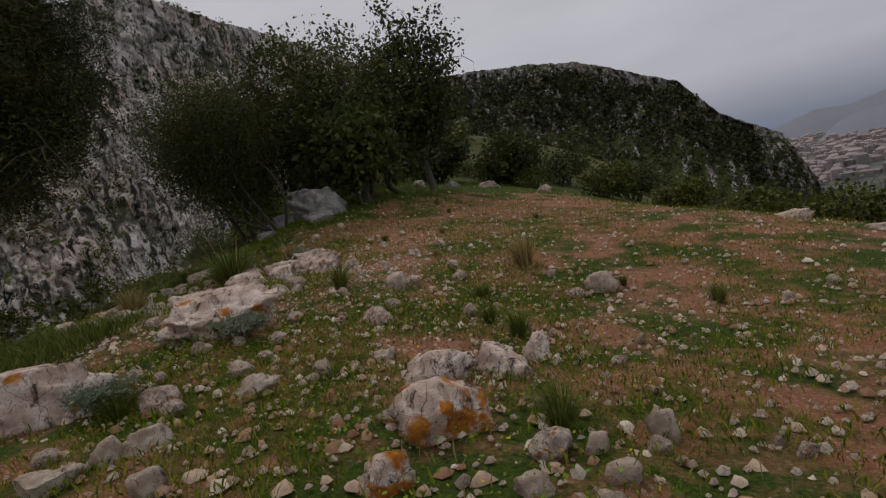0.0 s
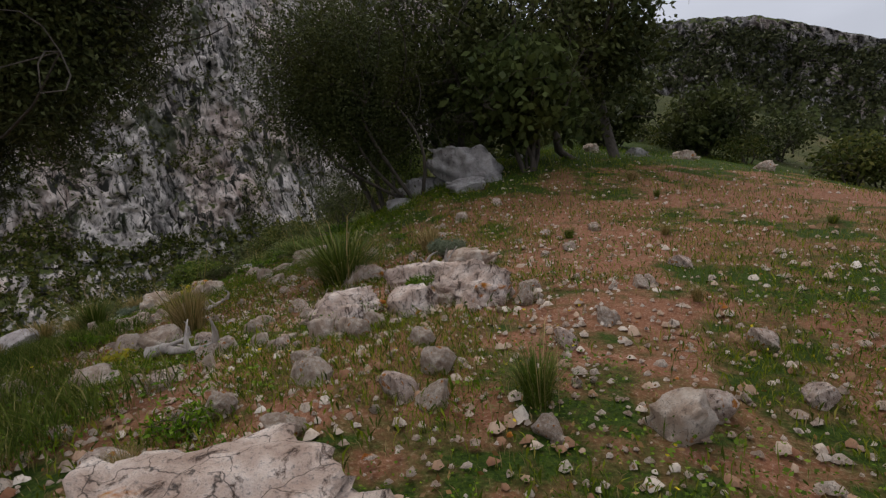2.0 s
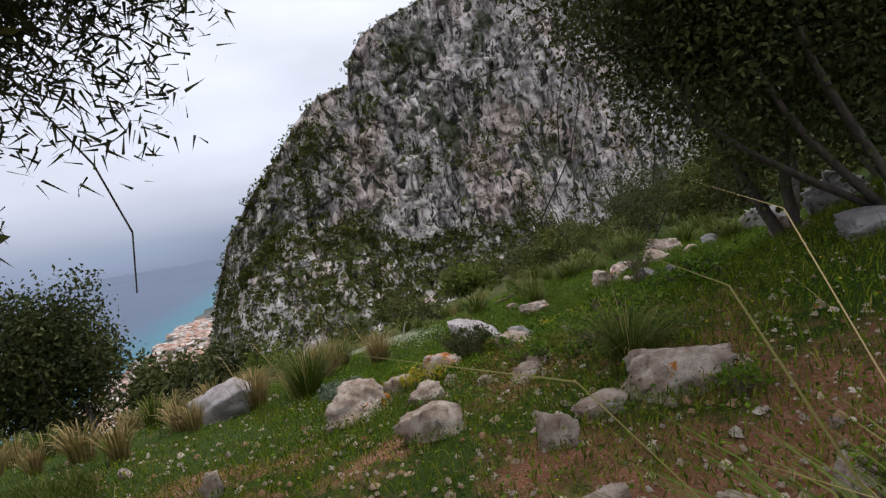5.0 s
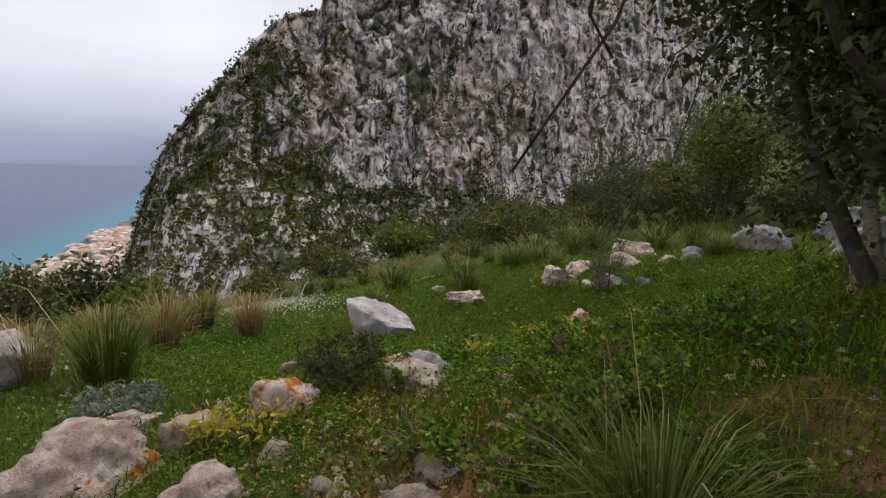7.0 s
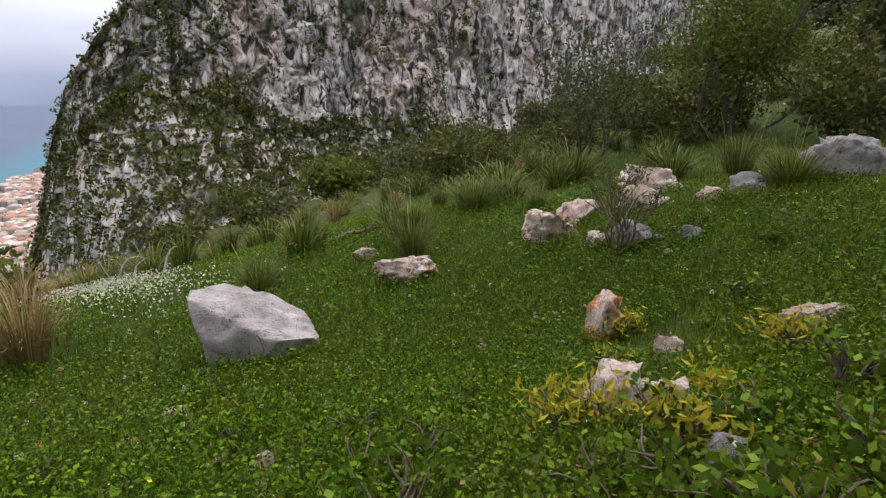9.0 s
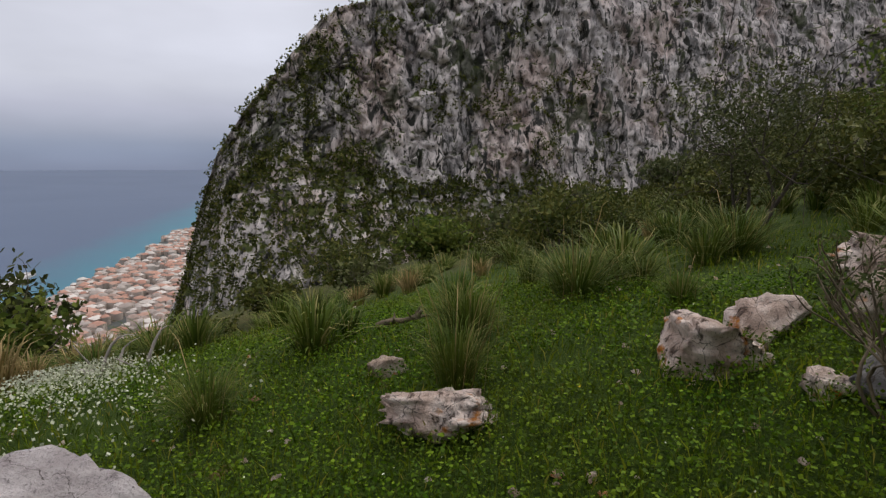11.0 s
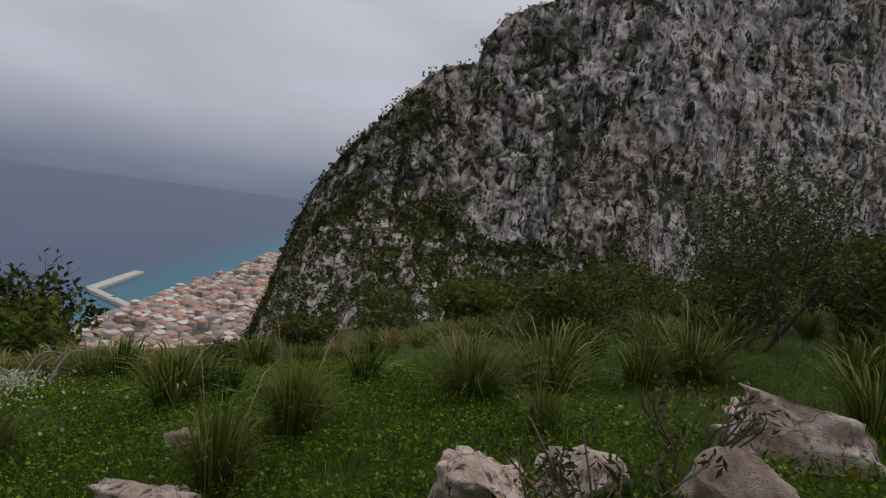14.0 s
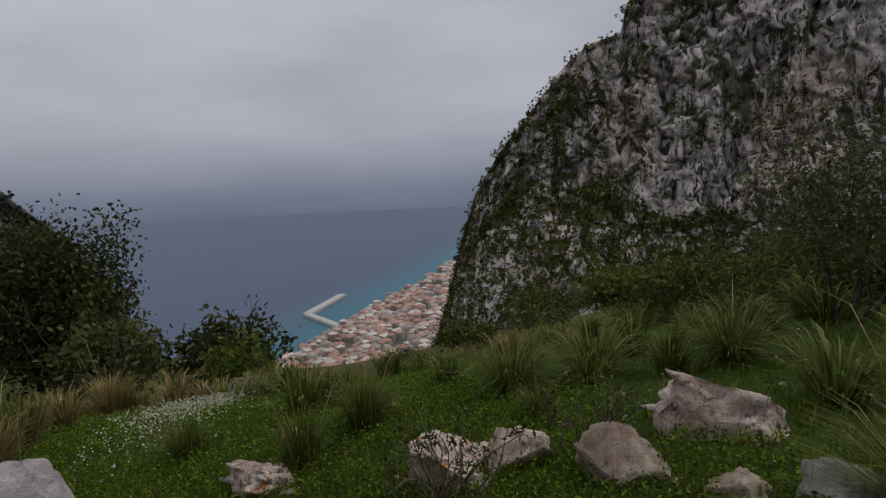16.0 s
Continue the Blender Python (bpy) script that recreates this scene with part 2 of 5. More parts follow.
def ground_mat():
    m, t, b = base_mat("stony_hillside_soil", 0.95)
    g = t.nodes.new("ShaderNodeNewGeometry")
    pos = g.outputs["Position"]
    n1 = noise_of(t, 0.9, 8, 0.65, pos)
    n2 = noise_of(t, 7.0, 8, 0.7, pos)
    n3 = noise_of(t, 45.0, 4, 0.7, pos)
    soil = ramp(t, n2, ((0.3, (0.13, 0.045, 0.022)), (0.5, (0.27, 0.10, 0.05)), (0.7, (0.40, 0.20, 0.12))))
    grit = ramp(t, n3, ((0.35, (0.14, 0.065, 0.035)), (0.56, (0.26, 0.14, 0.085)), (0.66, (0.50, 0.39, 0.31))))
    soil = mix(t, 0.55, soil, grit)
    # turf tones are darkened, putting shade between the blades into the ground colour
    turf = ramp(t, n3, ((0.3, (0.010, 0.024, 0.003)), (0.55, (0.04, 0.07, 0.007)), (0.75, (0.11, 0.12, 0.02))))
    scrub = ramp(t, noise_of(t, 0.35, 8, 0.7, pos), ((0.3, (0.03, 0.038, 0.012)), (0.5, (0.065, 0.07, 0.022)), (0.7, (0.13, 0.105, 0.05))))
    # the lush hollow lies beyond the crest; the crest itself is bare and red
    vm = t.nodes.new("ShaderNodeVectorMath")
    vm.operation = 'DOT_PRODUCT'
    vm.inputs[1].default_value = (-0.55, 0.62, 0)
    t.links.new(pos, vm.inputs[0])
    lush = mask(t, vm.outputs["Value"], 11.5, 15.5)
    ma = t.nodes.new("ShaderNodeMath")
    ma.operation = 'MULTIPLY_ADD'
    t.links.new(lush, ma.inputs[0])
    ma.inputs[1].default_value = 0.30
    t.links.new(n1, ma.inputs[2])
    cr = t.nodes.new("ShaderNodeMath")
    cr.operation = 'MULTIPLY_ADD'
    t.links.new(mask(t, vm.outputs["Value"], 10.5, 6.0), cr.inputs[0])
    cr.inputs[1].default_value = 0.09
    t.links.new(ma.outputs[0], cr.inputs[2])
    near = mix(t, mask(t, cr.outputs[0], 0.53, 0.64), soil, turf)
    ln = t.nodes.new("ShaderNodeVectorMath")
    ln.operation = 'DISTANCE'
    ln.inputs[1].default_value = (-9, 15, 0)
    t.links.new(pos, ln.inputs[0])
    col = mix(t, mask(t, ln.outputs["Value"], 15, 25), near, scrub)
    far = ramp(t, noise_of(t, 0.012, 10, 0.7, pos), ((0.35, (0.045, 0.055, 0.05)), (0.5, (0.085, 0.09, 0.085)), (0.62, (0.15, 0.135, 0.13))))
    col = mix(t, mask(t, ln.outputs["Value"], 200, 450), col, far)
    t.links.new(col, b.inputs["Base Color"])
    bump(t, b, mix(t, 0.5, n2, n3), 1.0, 0.05)
    return m


def cliff_mat(name, green, tint=(1, 1, 1)):
    m, t, b = base_mat(name, 0.92)
    g = t.nodes.new("ShaderNodeNewGeometry")
    pos = g.outputs["Position"]
    warp = t.nodes.new("ShaderNodeVectorMath")
    warp.operation = 'MULTIPLY_ADD'
    wn = node(t, "TexNoise", Scale=0.5, Detail=4, Roughness=0.6)
    t.links.new(pos, wn.inputs["Vector"])
    t.links.new(wn.outputs["Color"], warp.inputs[0])
    warp.inputs[1].default_value = (3.4, 3.4, 4.4)
    t.links.new(pos, warp.inputs[2])

    def cell(scale, flat):
        mp = t.nodes.new("ShaderNodeMapping")
        mp.inputs["Scale"].default_value = (1, 1, flat)
        t.links.new(warp.outputs[0], mp.inputs[0])
        v = node(t, "TexVoronoi", Scale=scale)
        t.links.new(mp.outputs[0], v.inputs["Vector"])
        sp_ = t.nodes.new("ShaderNodeSeparateColor")
        t.links.new(v.outputs["Color"], sp_.inputs[0])
        return sp_.outputs[0]
    n1 = noise_of(t, 0.05, 6, 0.6, pos)
    n2 = noise_of(t, 0.34, 6, 0.62, pos, (1, 1, 0.5), 0.6)
    n3 = noise_of(t, 0.9, 5, 0.6, pos, (1, 1, 0.5), 0.5)
    tone = mix(t, 0.5, mix(t, 0.45, cell(0.24, 0.45), cell(0.55, 0.5)), n2)
    grey = ramp(t, tone, ((0.26, (0.13, 0.125, 0.12)), (0.42, (0.33, 0.30, 0.285)), (0.56, (0.56, 0.51, 0.48)), (0.72, (0.78, 0.71, 0.67))))
    warm = ramp(t, tone, ((0.26, (0.16, 0.125, 0.11)), (0.45, (0.42, 0.335, 0.30)), (0.7, (0.68, 0.57, 0.51))))
    col = mix(t, mask(t, n1, 0.48, 0.62), grey, warm)
    # black lichen runs down the rock in broken streaks
    run = noise_of(t, 0.34, 6, 0.66, pos, (1, 1, 0.3), 0.8)
    col = mix(t, mask(t, run, 0.52, 0.58), col, (0.042, 0.042, 0.036))
    col = mix(t, mask(t, n3, 0.57, 0.64), col, (0.05, 0.048, 0.042))
    moss = noise_of(t, 0.09, 6, 0.65, pos, (1, 1, 0.6), 0.5)
    col = mix(t, mask(t, moss, 0.55, 0.60), col, mix(t, 0.82, col, (0.045, 0.055, 0.024)))
    sp = t.nodes.new("ShaderNodeSeparateXYZ")
    t.links.new(g.outputs["Normal"], sp.inputs[0])
    ad = t.nodes.new("ShaderNodeMath")
    ad.operation = 'MULTIPLY_ADD'
    t.links.new(noise_of(t, 0.25, 8, 0.7, pos), ad.inputs[0])
    ad.inputs[1].default_value = 0.9
    t.links.new(sp.outputs[2], ad.inputs[2])
    veg = ramp(t, n3, ((0.3, (0.026, 0.038, 0.011)), (0.55, (0.075, 0.09, 0.024)), (0.78, (0.17, 0.16, 0.05))))
    col = mix(t, mask(t, ad.outputs[0], green, green + 0.16), col, veg)
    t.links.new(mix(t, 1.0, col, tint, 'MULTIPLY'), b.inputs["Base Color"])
    bump(t, b, mix(t, 0.4, n2, n3), 1.0, 0.7)
    return m


def sea_mat():
    m, t, b = base_mat("sea_water", 0.5)
    pos = t.nodes.new("ShaderNodeNewGeometry").outputs["Position"]
    vm = t.nodes.new("ShaderNodeVectorMath")
    vm.operation = 'DOT_PRODUCT'
    vm.inputs[1].default_value = (-0.47, -0.883, 0)
    t.links.new(pos, vm.inputs[0])
    ad = t.nodes.new("ShaderNodeMath")
    ad.operation = 'MULTIPLY_ADD'
    t.links.new(noise_of(t, 0.012, 6, 0.6, pos), ad.inputs[0])
    ad.inputs[1].default_value = 110
    t.links.new(vm.outputs["Value"], ad.inputs[2])
    shallow = mask(t, ad.outputs[0], 330, 500)
    deep = ramp(t, noise_of(t, 0.003, 4, 0.5, pos), ((0.3, (0.058, 0.088, 0.150)), (0.7, (0.070, 0.102, 0.168))))
    t.links.new(mix(t, shallow, (0.03, 0.17, 0.22), deep), b.inputs["Base Color"])
    b.inputs["Specular IOR Level"].default_value = 0.2
    bump(t, b, noise_of(t, 0.4, 6, 0.6, pos), 0.25, 0.4)
    return m


M_GROUND = ground_mat()
M_CLIFF = cliff_mat("limestone_cliff", 1.14)
# the bluish tint dims the whole ridge, haze put into its colour
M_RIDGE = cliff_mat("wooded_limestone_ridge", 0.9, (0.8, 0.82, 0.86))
M_SEA = sea_mat()


def house_mat(name, stops):
    m, t, b = base_mat(name, 0.9)
    g = t.nodes.new("ShaderNodeNewGeometry")
    col = ramp(t, g.outputs["Random Per Island"], stops)
    t.links.new(mix(t, 0.2, col, ramp(t, noise_of(t, 0.3, 4), ((0.3, (0.2, 0.18, 0.16)), (0.7, (0.6, 0.55, 0.5))))), b.inputs["Base Color"])
    return m


M_HOUSE = house_mat("plastered_house_walls", ((0.0, (0.30, 0.25, 0.21)), (0.4, (0.48, 0.40, 0.34)), (0.7, (0.62, 0.56, 0.5)), (1.0, (0.34, 0.22, 0.17))))
M_ROOF = house_mat("clay_tile_roofs", ((0.0, (0.34, 0.15, 0.10)), (0.35, (0.46, 0.24, 0.17)), (0.5, (0.24, 0.19, 0.165)), (1.0, (0.66, 0.61, 0.56))))
# city tones are dimmed and greyed, the haze put into the wall colour
M_CITY = house_mat("city_blocks", ((0.0, (0.12, 0.11, 0.12)), (0.5, (0.20, 0.16, 0.165)), (1.0, (0.30, 0.25, 0.25))))
M_CONCRETE = rock_mat("harbour_concrete", ((0.38, 0.36, 0.34), (0.46, 0.44, 0.42), (0.52, 0.5, 0.48)), scale=0.2)

# ---- mesh helpers ----
def part(name, bm, material, parent=None, label="", smooth=True):
    me = bpy.data.meshes.new(name)
    bm.to_mesh(me)
    bm.free()
    me.materials.append(material)
    if smooth:
        me.shade_smooth()
    ob = new(name, me)
    ob.parent = parent
    if label:
        tagged(ob, label)
    return ob


def array_mesh(name, verts, quads, material, smooth=False):
    """A mesh from arrays: verts (n, 3), quads (m, 4) or triangles (m, 3)."""
    me = bpy.data.meshes.new(name)
    k = quads.shape[1]
    me.vertices.add(len(verts))
    me.vertices.foreach_set("co", np.ascontiguousarray(verts, dtype=np.float32).ravel())
    me.loops.add(quads.size)
    me.loops.foreach_set("vertex_index", np.ascontiguousarray(quads, dtype=np.int32).ravel())
    me.polygons.add(len(quads))
    me.polygons.foreach_set("loop_start", np.arange(0, quads.size, k, dtype=np.int32))
    me.update(calc_edges=True)
    me.materials.append(material)
    if smooth:
        me.shade_smooth()
    return me


def grid_quads(nu, nv):
    i = np.arange((nu - 1) * (nv - 1))
    a = (i // (nv - 1)) * nv + i % (nv - 1)
    return np.stack([a, a + 1, a + nv + 1, a + nv], 1)


def fbm(p, octaves=4):
    return noise.fractal(p, 0.9, 2.1, octaves)


rng = np.random.default_rng(7)


def sm(a, b, v):
    s = np.clip((v - a) / (b - a), 0, 1)
    return s * s * (3 - 2 * s)


# ---- the lie of the land ----
OX, OY = -10.0, 17.0
SEA = -175.0


def near_height(x, y):
    u, v = (x + 8) / 10, (y - 14) / 10
    z = (0.461 + 1.069 * u + 0.318 * v - 0.918 * u * u + 0.34 * u * v + 0.28 * v * v
         - 0.234 * u ** 3 - 0.062 * u * u * v - 0.026 * u * v * v + 0.044 * v ** 3)
    for a, b, s, h in ((-7, 17.6, 2.8, 0.55), (-11.6, 18.7, 1.5, -0.72), (0.8, 7.4, 2.2, -0.35), (2, 38, 9, -1.8), (-36, 17, 7, -4.0), (-14, 12.6, 2.5, -0.17), (-4.3, 7.5, 1.8, 0.24), (-14.4, 16.8, 1.6, -0.34)):
        z = z + h * np.exp(-((x - a) ** 2 + (y - b) ** 2) / (2 * s * s))
    return z


AZ = [-180, -90, -40, -25, -12, 0, 12, 25, 45, 75, 95, 130, 180]
FALL = [0.35, 0.5, 0.5, 0.42, 0.15, 0.02, 0.05, 0.2, 0.35, 0.55, 0.6, 0.5, 0.35]
FLOOR = [-120, -170, -172, -172, -60, -12, -12, -60, -90, -150, -160, -160, -120]


def crest_tilt(x, y):
    """The crest's far part rises by the thicket and falls away across the field."""
    return sm(12, 24, y) * sm(-9.5, -6, x) * np.clip(0.9 - 0.2 * (x + 4), -3.2, 1.0)


def height(x, y):
    x, y = np.asarray(x, float), np.asarray(y, float)
    dx, dy = x - OX, y - OY
    r = np.hypot(dx, dy) + 1e-6
    az = np.degrees(np.arctan2(-dx, dy))
    k = np.minimum(1, 30 / r)
    edge = np.clip(near_height(OX + dx * k, OY + dy * k), -10, 3.5)
    far = edge - np.interp(az, AZ, FALL) * np.maximum(r - 30, 0)
    far = np.maximum(far, np.interp(az, AZ, FLOOR))
    inland = (x + 650) * 0.47 + y * 0.883
    shore = np.where(inland > 0, SEA + 0.6 + np.minimum(inland * 0.10, 45), SEA - 8)
    west = sm(200, 420, -x)
    far = np.where(inland > 0, np.maximum(far, shore), far)
    far = far * (1 - west) + shore * west
    t = sm(26, 40, r)
    return near_height(OX + dx * np.minimum(1, 42 / r), OY + dy * np.minimum(1, 42 / r)) * (1 - t) + far * t + crest_tilt(x, y) * sm(60, 25, r)


def gz(x, y):
    return float(height(x, y))


n_az = 360
radii = [0.02]
while radii[-1] < 4900:
    radii.append(radii[-1] + max(0.12, radii[-1] * 0.019))
radii = np.array(radii)
ang = np.linspace(0, 2 * math.pi, n_az + 1)
rr, aa = np.meshgrid(radii, ang, indexing="ij")
gx_, gy_ = OX - rr * np.sin(aa), OY + rr * np.cos(aa)
gz_ = height(gx_, gy_)
rough = np.zeros_like(gz_)
for i, r_ in enumerate(radii):
    if r_ > 60:
        break
    for j in range(n_az):
        p = Vector((gx_[i, j], gy_[i, j], 0))
        rough[i, j] = 0.05 * fbm(p * 1.1, 3) + 0.018 * noise.noise(p * 5)
    rough[i, n_az] = rough[i, 0]
gz_ = gz_ + rough - 0.02
ground = new("ground", array_mesh("ground", np.stack([gx_, gy_, gz_], -1).reshape(-1, 3), grid_quads(len(radii), n_az + 1)[:, ::-1], M_GROUND, True))
tagged(ground, "stony hillside with red soil, turf and scrub falling to the plain", "ground", kind="structure")

# sea: a flat sheet out to the horizon on the seaward side
bm = bmesh.new()
ring = [bm.verts.new((-300, -30, SEA)), bm.verts.new((-150, -250, SEA))]
for a in range(150, 58, -4):
    ring.append(bm.verts.new((OX - 4890 * math.sin(radians(a)), OY + 4890 * math.cos(radians(a)), SEA)))
ring.append(bm.verts.new((-1500, 480, SEA)))
f = bm.faces.new(ring)
bmesh.ops.triangulate(bm, faces=[f])
bmesh.ops.recalc_face_normals(bm, faces=bm.faces)
if bm.faces[:][0].normal.z < 0:
    bmesh.ops.reverse_faces(bm, faces=bm.faces)
tagged(part("water", bm, M_SEA, smooth=False), "grey-blue sea, turquoise in the shallows", "sea", kind="structure")


# ---- mountains ----
def mountain(name, cx, cy, r0, tops, feet, mat, label, steps, rows, lean=0.35, amp=2.4, wrap=()):
    """A rock mass round (cx, cy): tops and feet give its crest and the cliff's foot as (azimuth, elevation)."""
    a0, a1 = tops[0][0], tops[-1][0]
    azs = np.linspace(a0, a1, steps)
    top = np.interp(azs, [p[0] for p in tops], [p[1] for p in tops])
    foot = np.minimum(np.interp(azs, [p[0] for p in feet], [p[1] for p in feet]), top - 0.5)
    foot = foot + np.array([1.3 * noise.noise(Vector((a * 0.33, 0.5, 9))) + 0.6 * noise.noise(Vector((a * 1.1, 0.5, 4))) for a in azs])
    rbase = r0 + np.interp(azs, [p[0] for p in wrap], [p[1] for p in wrap]) if wrap else np.full(steps, float(r0))
    n_t, n_c, n_b = int(rows * 0.22), int(rows * 0.66), int(rows * 0.12)
    vs = np.zeros((steps, n_t + n_c + n_b, 3))
    eye = 1.3
    for i, a in enumerate(azs):
        s, c = -math.sin(radians(a)), math.cos(radians(a))
        rb = rbase[i]
        zf = eye + math.tan(radians(foot[i])) * rb
        # crest: where the ray at the top's elevation meets the leaning face
        tt, tf = math.tan(radians(top[i])), math.tan(radians(foot[i]))
        hgt = rb * (tt - tf) / (1 - lean * tt)
        arc = radians(a) * r0
        for j in range(n_t + n_c + n_b):
            if j < n_t:
                q = j / n_t
                r_, z_ = rb - 48 * (1 - q), zf - 34 * (1 - q)
                am = amp * 0.38
            elif j < n_t + n_c:
                q = (j - n_t) / (n_c - 1)
                z_, r_ = zf + hgt * q, rb + lean * hgt * q
                am = amp * min(1, 0.45 + q * 4) * (1 - 0.55 * sm(0.9, 1, q))
            else:
                q = (j - n_t - n_c + 1) / n_b
                r_, z_ = rb + lean * hgt + 90 * q, zf + hgt - (hgt + 40) * q * q
                am = amp * 0.5 * (1 - q)
            p = Vector((arc, 0, z_))
            flute = noise.ridged_multi_fractal(Vector((arc / 5.0, 3.1, z_ / 19)), 0.85, 2.1, 4, 1.0, 2.0) - 1.1
            wob = Vector((0.45 * noise.noise(p / 3.1), 0, 0.5 * noise.noise(p / 4.3 + Vector((7, 0, 0)))))
            near, cells = noise.voronoi(Vector((arc / 4.2, 0.3, z_ / 9.0)) + wob)
            slab = math.sin(cells[0].x * 127.1 + cells[0].z * 311.7) * 0.5
            gap = 1 - min(1.0, (near[1] - near[0]) / 0.3)
            near2, cells2 = noise.voronoi(Vector((arc / 1.9, 4.3, z_ / 3.6)) + wob * 1.6)
            knob = math.sin(cells2[0].x * 91.7 + cells2[0].z * 173.3) * 0.5
            gap2 = 1 - min(1.0, (near2[1] - near2[0]) / 0.35)
            big = noise.noise(Vector((arc / 30, 1.7, z_ / 40)))
            rib = noise.ridged_multi_fractal(Vector((arc / 17 + 0.3 * noise.noise(p / 20), 5.5, z_ / 75)), 0.9, 2.1, 2, 1.0, 2.0) - 1.0
            d = am * (1.4 * rib + 0.5 * flute + 1.0 * slab - 0.75 * gap + 0.6 * knob - 0.5 * gap2) + amp * 1.6 * big * (am / amp)
            r_ -= d
            z_ += 0.35 * am * noise.noise(p / 3.3)
            vs[i, j] = (cx + s * r_, cy + c * r_, z_)
    me = array_mesh(name, vs.reshape(-1, 3), grid_quads(*vs.shape[:2]), mat, False)
    ob = tagged(new(name, me), label, "mountain", kind="structure")
    return vs, n_t, n_c


CLIFF_TOP = ((-10, 6.5), (0, 8.5), (5, 10.5), (11.8, 15.6), (16, 17.8), (18.7, 19), (22.8, 20.6), (27.8, 22.9), (33, 24), (40, 23.2), (44.6, 22.4), (49.6, 21), (53.3, 19.8),
             (55.7, 18.4), (57.3, 16.6), (57.7, 14.2), (60.1, 13.7), (61.8, 12.8), (63.6, 11.2), (66.4, 7.7), (69.8, 3.8), (72.6, -0.6), (74.6, -6.5), (76.4, -13.5), (79, -20))
CLIFF_FOOT = ((-10, 3), (5, 3), (15, 0), (25, -4.5), (34, -6.5), (46, -5.8), (52, -5.6), (60, -2.6), (66, -0.5), (70, -3), (74, -9), (79, -21))
cliff_v, cliff_nt, cliff_nc = mountain("cliff_backdrop", OX, OY, 125, CLIFF_TOP, CLIFF_FOOT, M_CLIFF,
                                       "steep grey limestone cliff with vertical flutes and ledges of scrub", 580, 270, wrap=((-10, 250), (12, 170), (25, 70), (40, 15), (55, 8), (70, 22), (79, 60)))
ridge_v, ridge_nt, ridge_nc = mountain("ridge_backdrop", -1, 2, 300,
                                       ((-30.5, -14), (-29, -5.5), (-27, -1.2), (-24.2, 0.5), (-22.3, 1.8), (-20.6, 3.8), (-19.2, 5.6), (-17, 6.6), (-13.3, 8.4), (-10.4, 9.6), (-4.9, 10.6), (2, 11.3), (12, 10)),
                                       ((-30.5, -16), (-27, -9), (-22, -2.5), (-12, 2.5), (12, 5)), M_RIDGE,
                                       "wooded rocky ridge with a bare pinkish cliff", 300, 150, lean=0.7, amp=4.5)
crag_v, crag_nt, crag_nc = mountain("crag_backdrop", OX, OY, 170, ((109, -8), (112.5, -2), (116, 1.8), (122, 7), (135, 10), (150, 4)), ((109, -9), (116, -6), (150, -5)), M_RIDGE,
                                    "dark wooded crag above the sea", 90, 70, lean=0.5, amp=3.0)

# far hills across the plain, with haze put into their flat blue-grey colour
for a0, a1, r0, hh in ((-62, -22, 4300, 190), (-44, -29.5, 3300, 160)):
    n = 60
    vs = []
    for i in range(n):
        a = a0 + (a1 - a0) * i / (n - 1)
        env = math.sin(math.pi * i / (n - 1)) ** 0.5
        for q, dr in ((0, -500), (0.5, -260), (1, 0), (0.4, 250)):
            h = hh * env * q * (0.8 + 0.35 * noise.noise(Vector((a * 0.22, r0, 0))) + 0.1 * noise.noise(Vector((a * 1.1, q, 0))))
            vs.append((OX - math.sin(radians(a)) * (r0 + dr), OY + math.cos(radians(a)) * (r0 + dr), -174 + h * 1.45))
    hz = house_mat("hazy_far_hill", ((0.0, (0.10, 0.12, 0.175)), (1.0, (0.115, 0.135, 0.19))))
    tagged(new("hill_backdrop", array_mesh("hill_backdrop", np.array(vs), grid_quads(n, 4), hz, True)), "far hazy blue-grey hill beyond the city", "hill", kind="structure")


# ---- houses of the town by the sea and of the city on the plain ----
def boxes(name, places, wall, roof, label, category):
    """Small houses: walls and, on top, a low hipped roof."""
    wv, wq, rv, rq = [], [], [], []
    for x, y, z, w, d, h, a in places:
        c, s = math.cos(a), math.sin(a)
        cs = [(x + c * i * w / 2 - s * j * d / 2, y + s * i * w / 2 + c * j * d / 2) for i, j in ((-1, -1), (1, -1), (1, 1), (-1, 1))]
        b = len(wv)
        wv += [(px, py, z - 3) for px, py in cs] + [(px, py, z + h) for px, py in cs]
        wq += [(b + k, b + (k + 1) % 4, b + 4 + (k + 1) % 4, b + 4 + k) for k in range(4)]
        b = len(rv)
        rv += [(px, py, z + h) for px, py in cs]
        rv += [((px + x) / 2, (py + y) / 2, z + h * 1.22) for px, py in cs]
        rq += [(b + k, b + (k + 1) % 4, b + 4 + (k + 1) % 4, b + 4 + k) for k in range(4)] + [(b + 4, b + 5, b + 6, b + 7)]
    root = tagged(new(name), label, category, kind="stuff")
    for nm, v, q, m in (("walls", wv, wq, wall), ("roofs", rv, rq, roof)):
        o = new(nm, array_mesh(nm, np.array(v), np.array(q), m))
        o.parent = root
        tagged(o, kind="stuff")
    return root


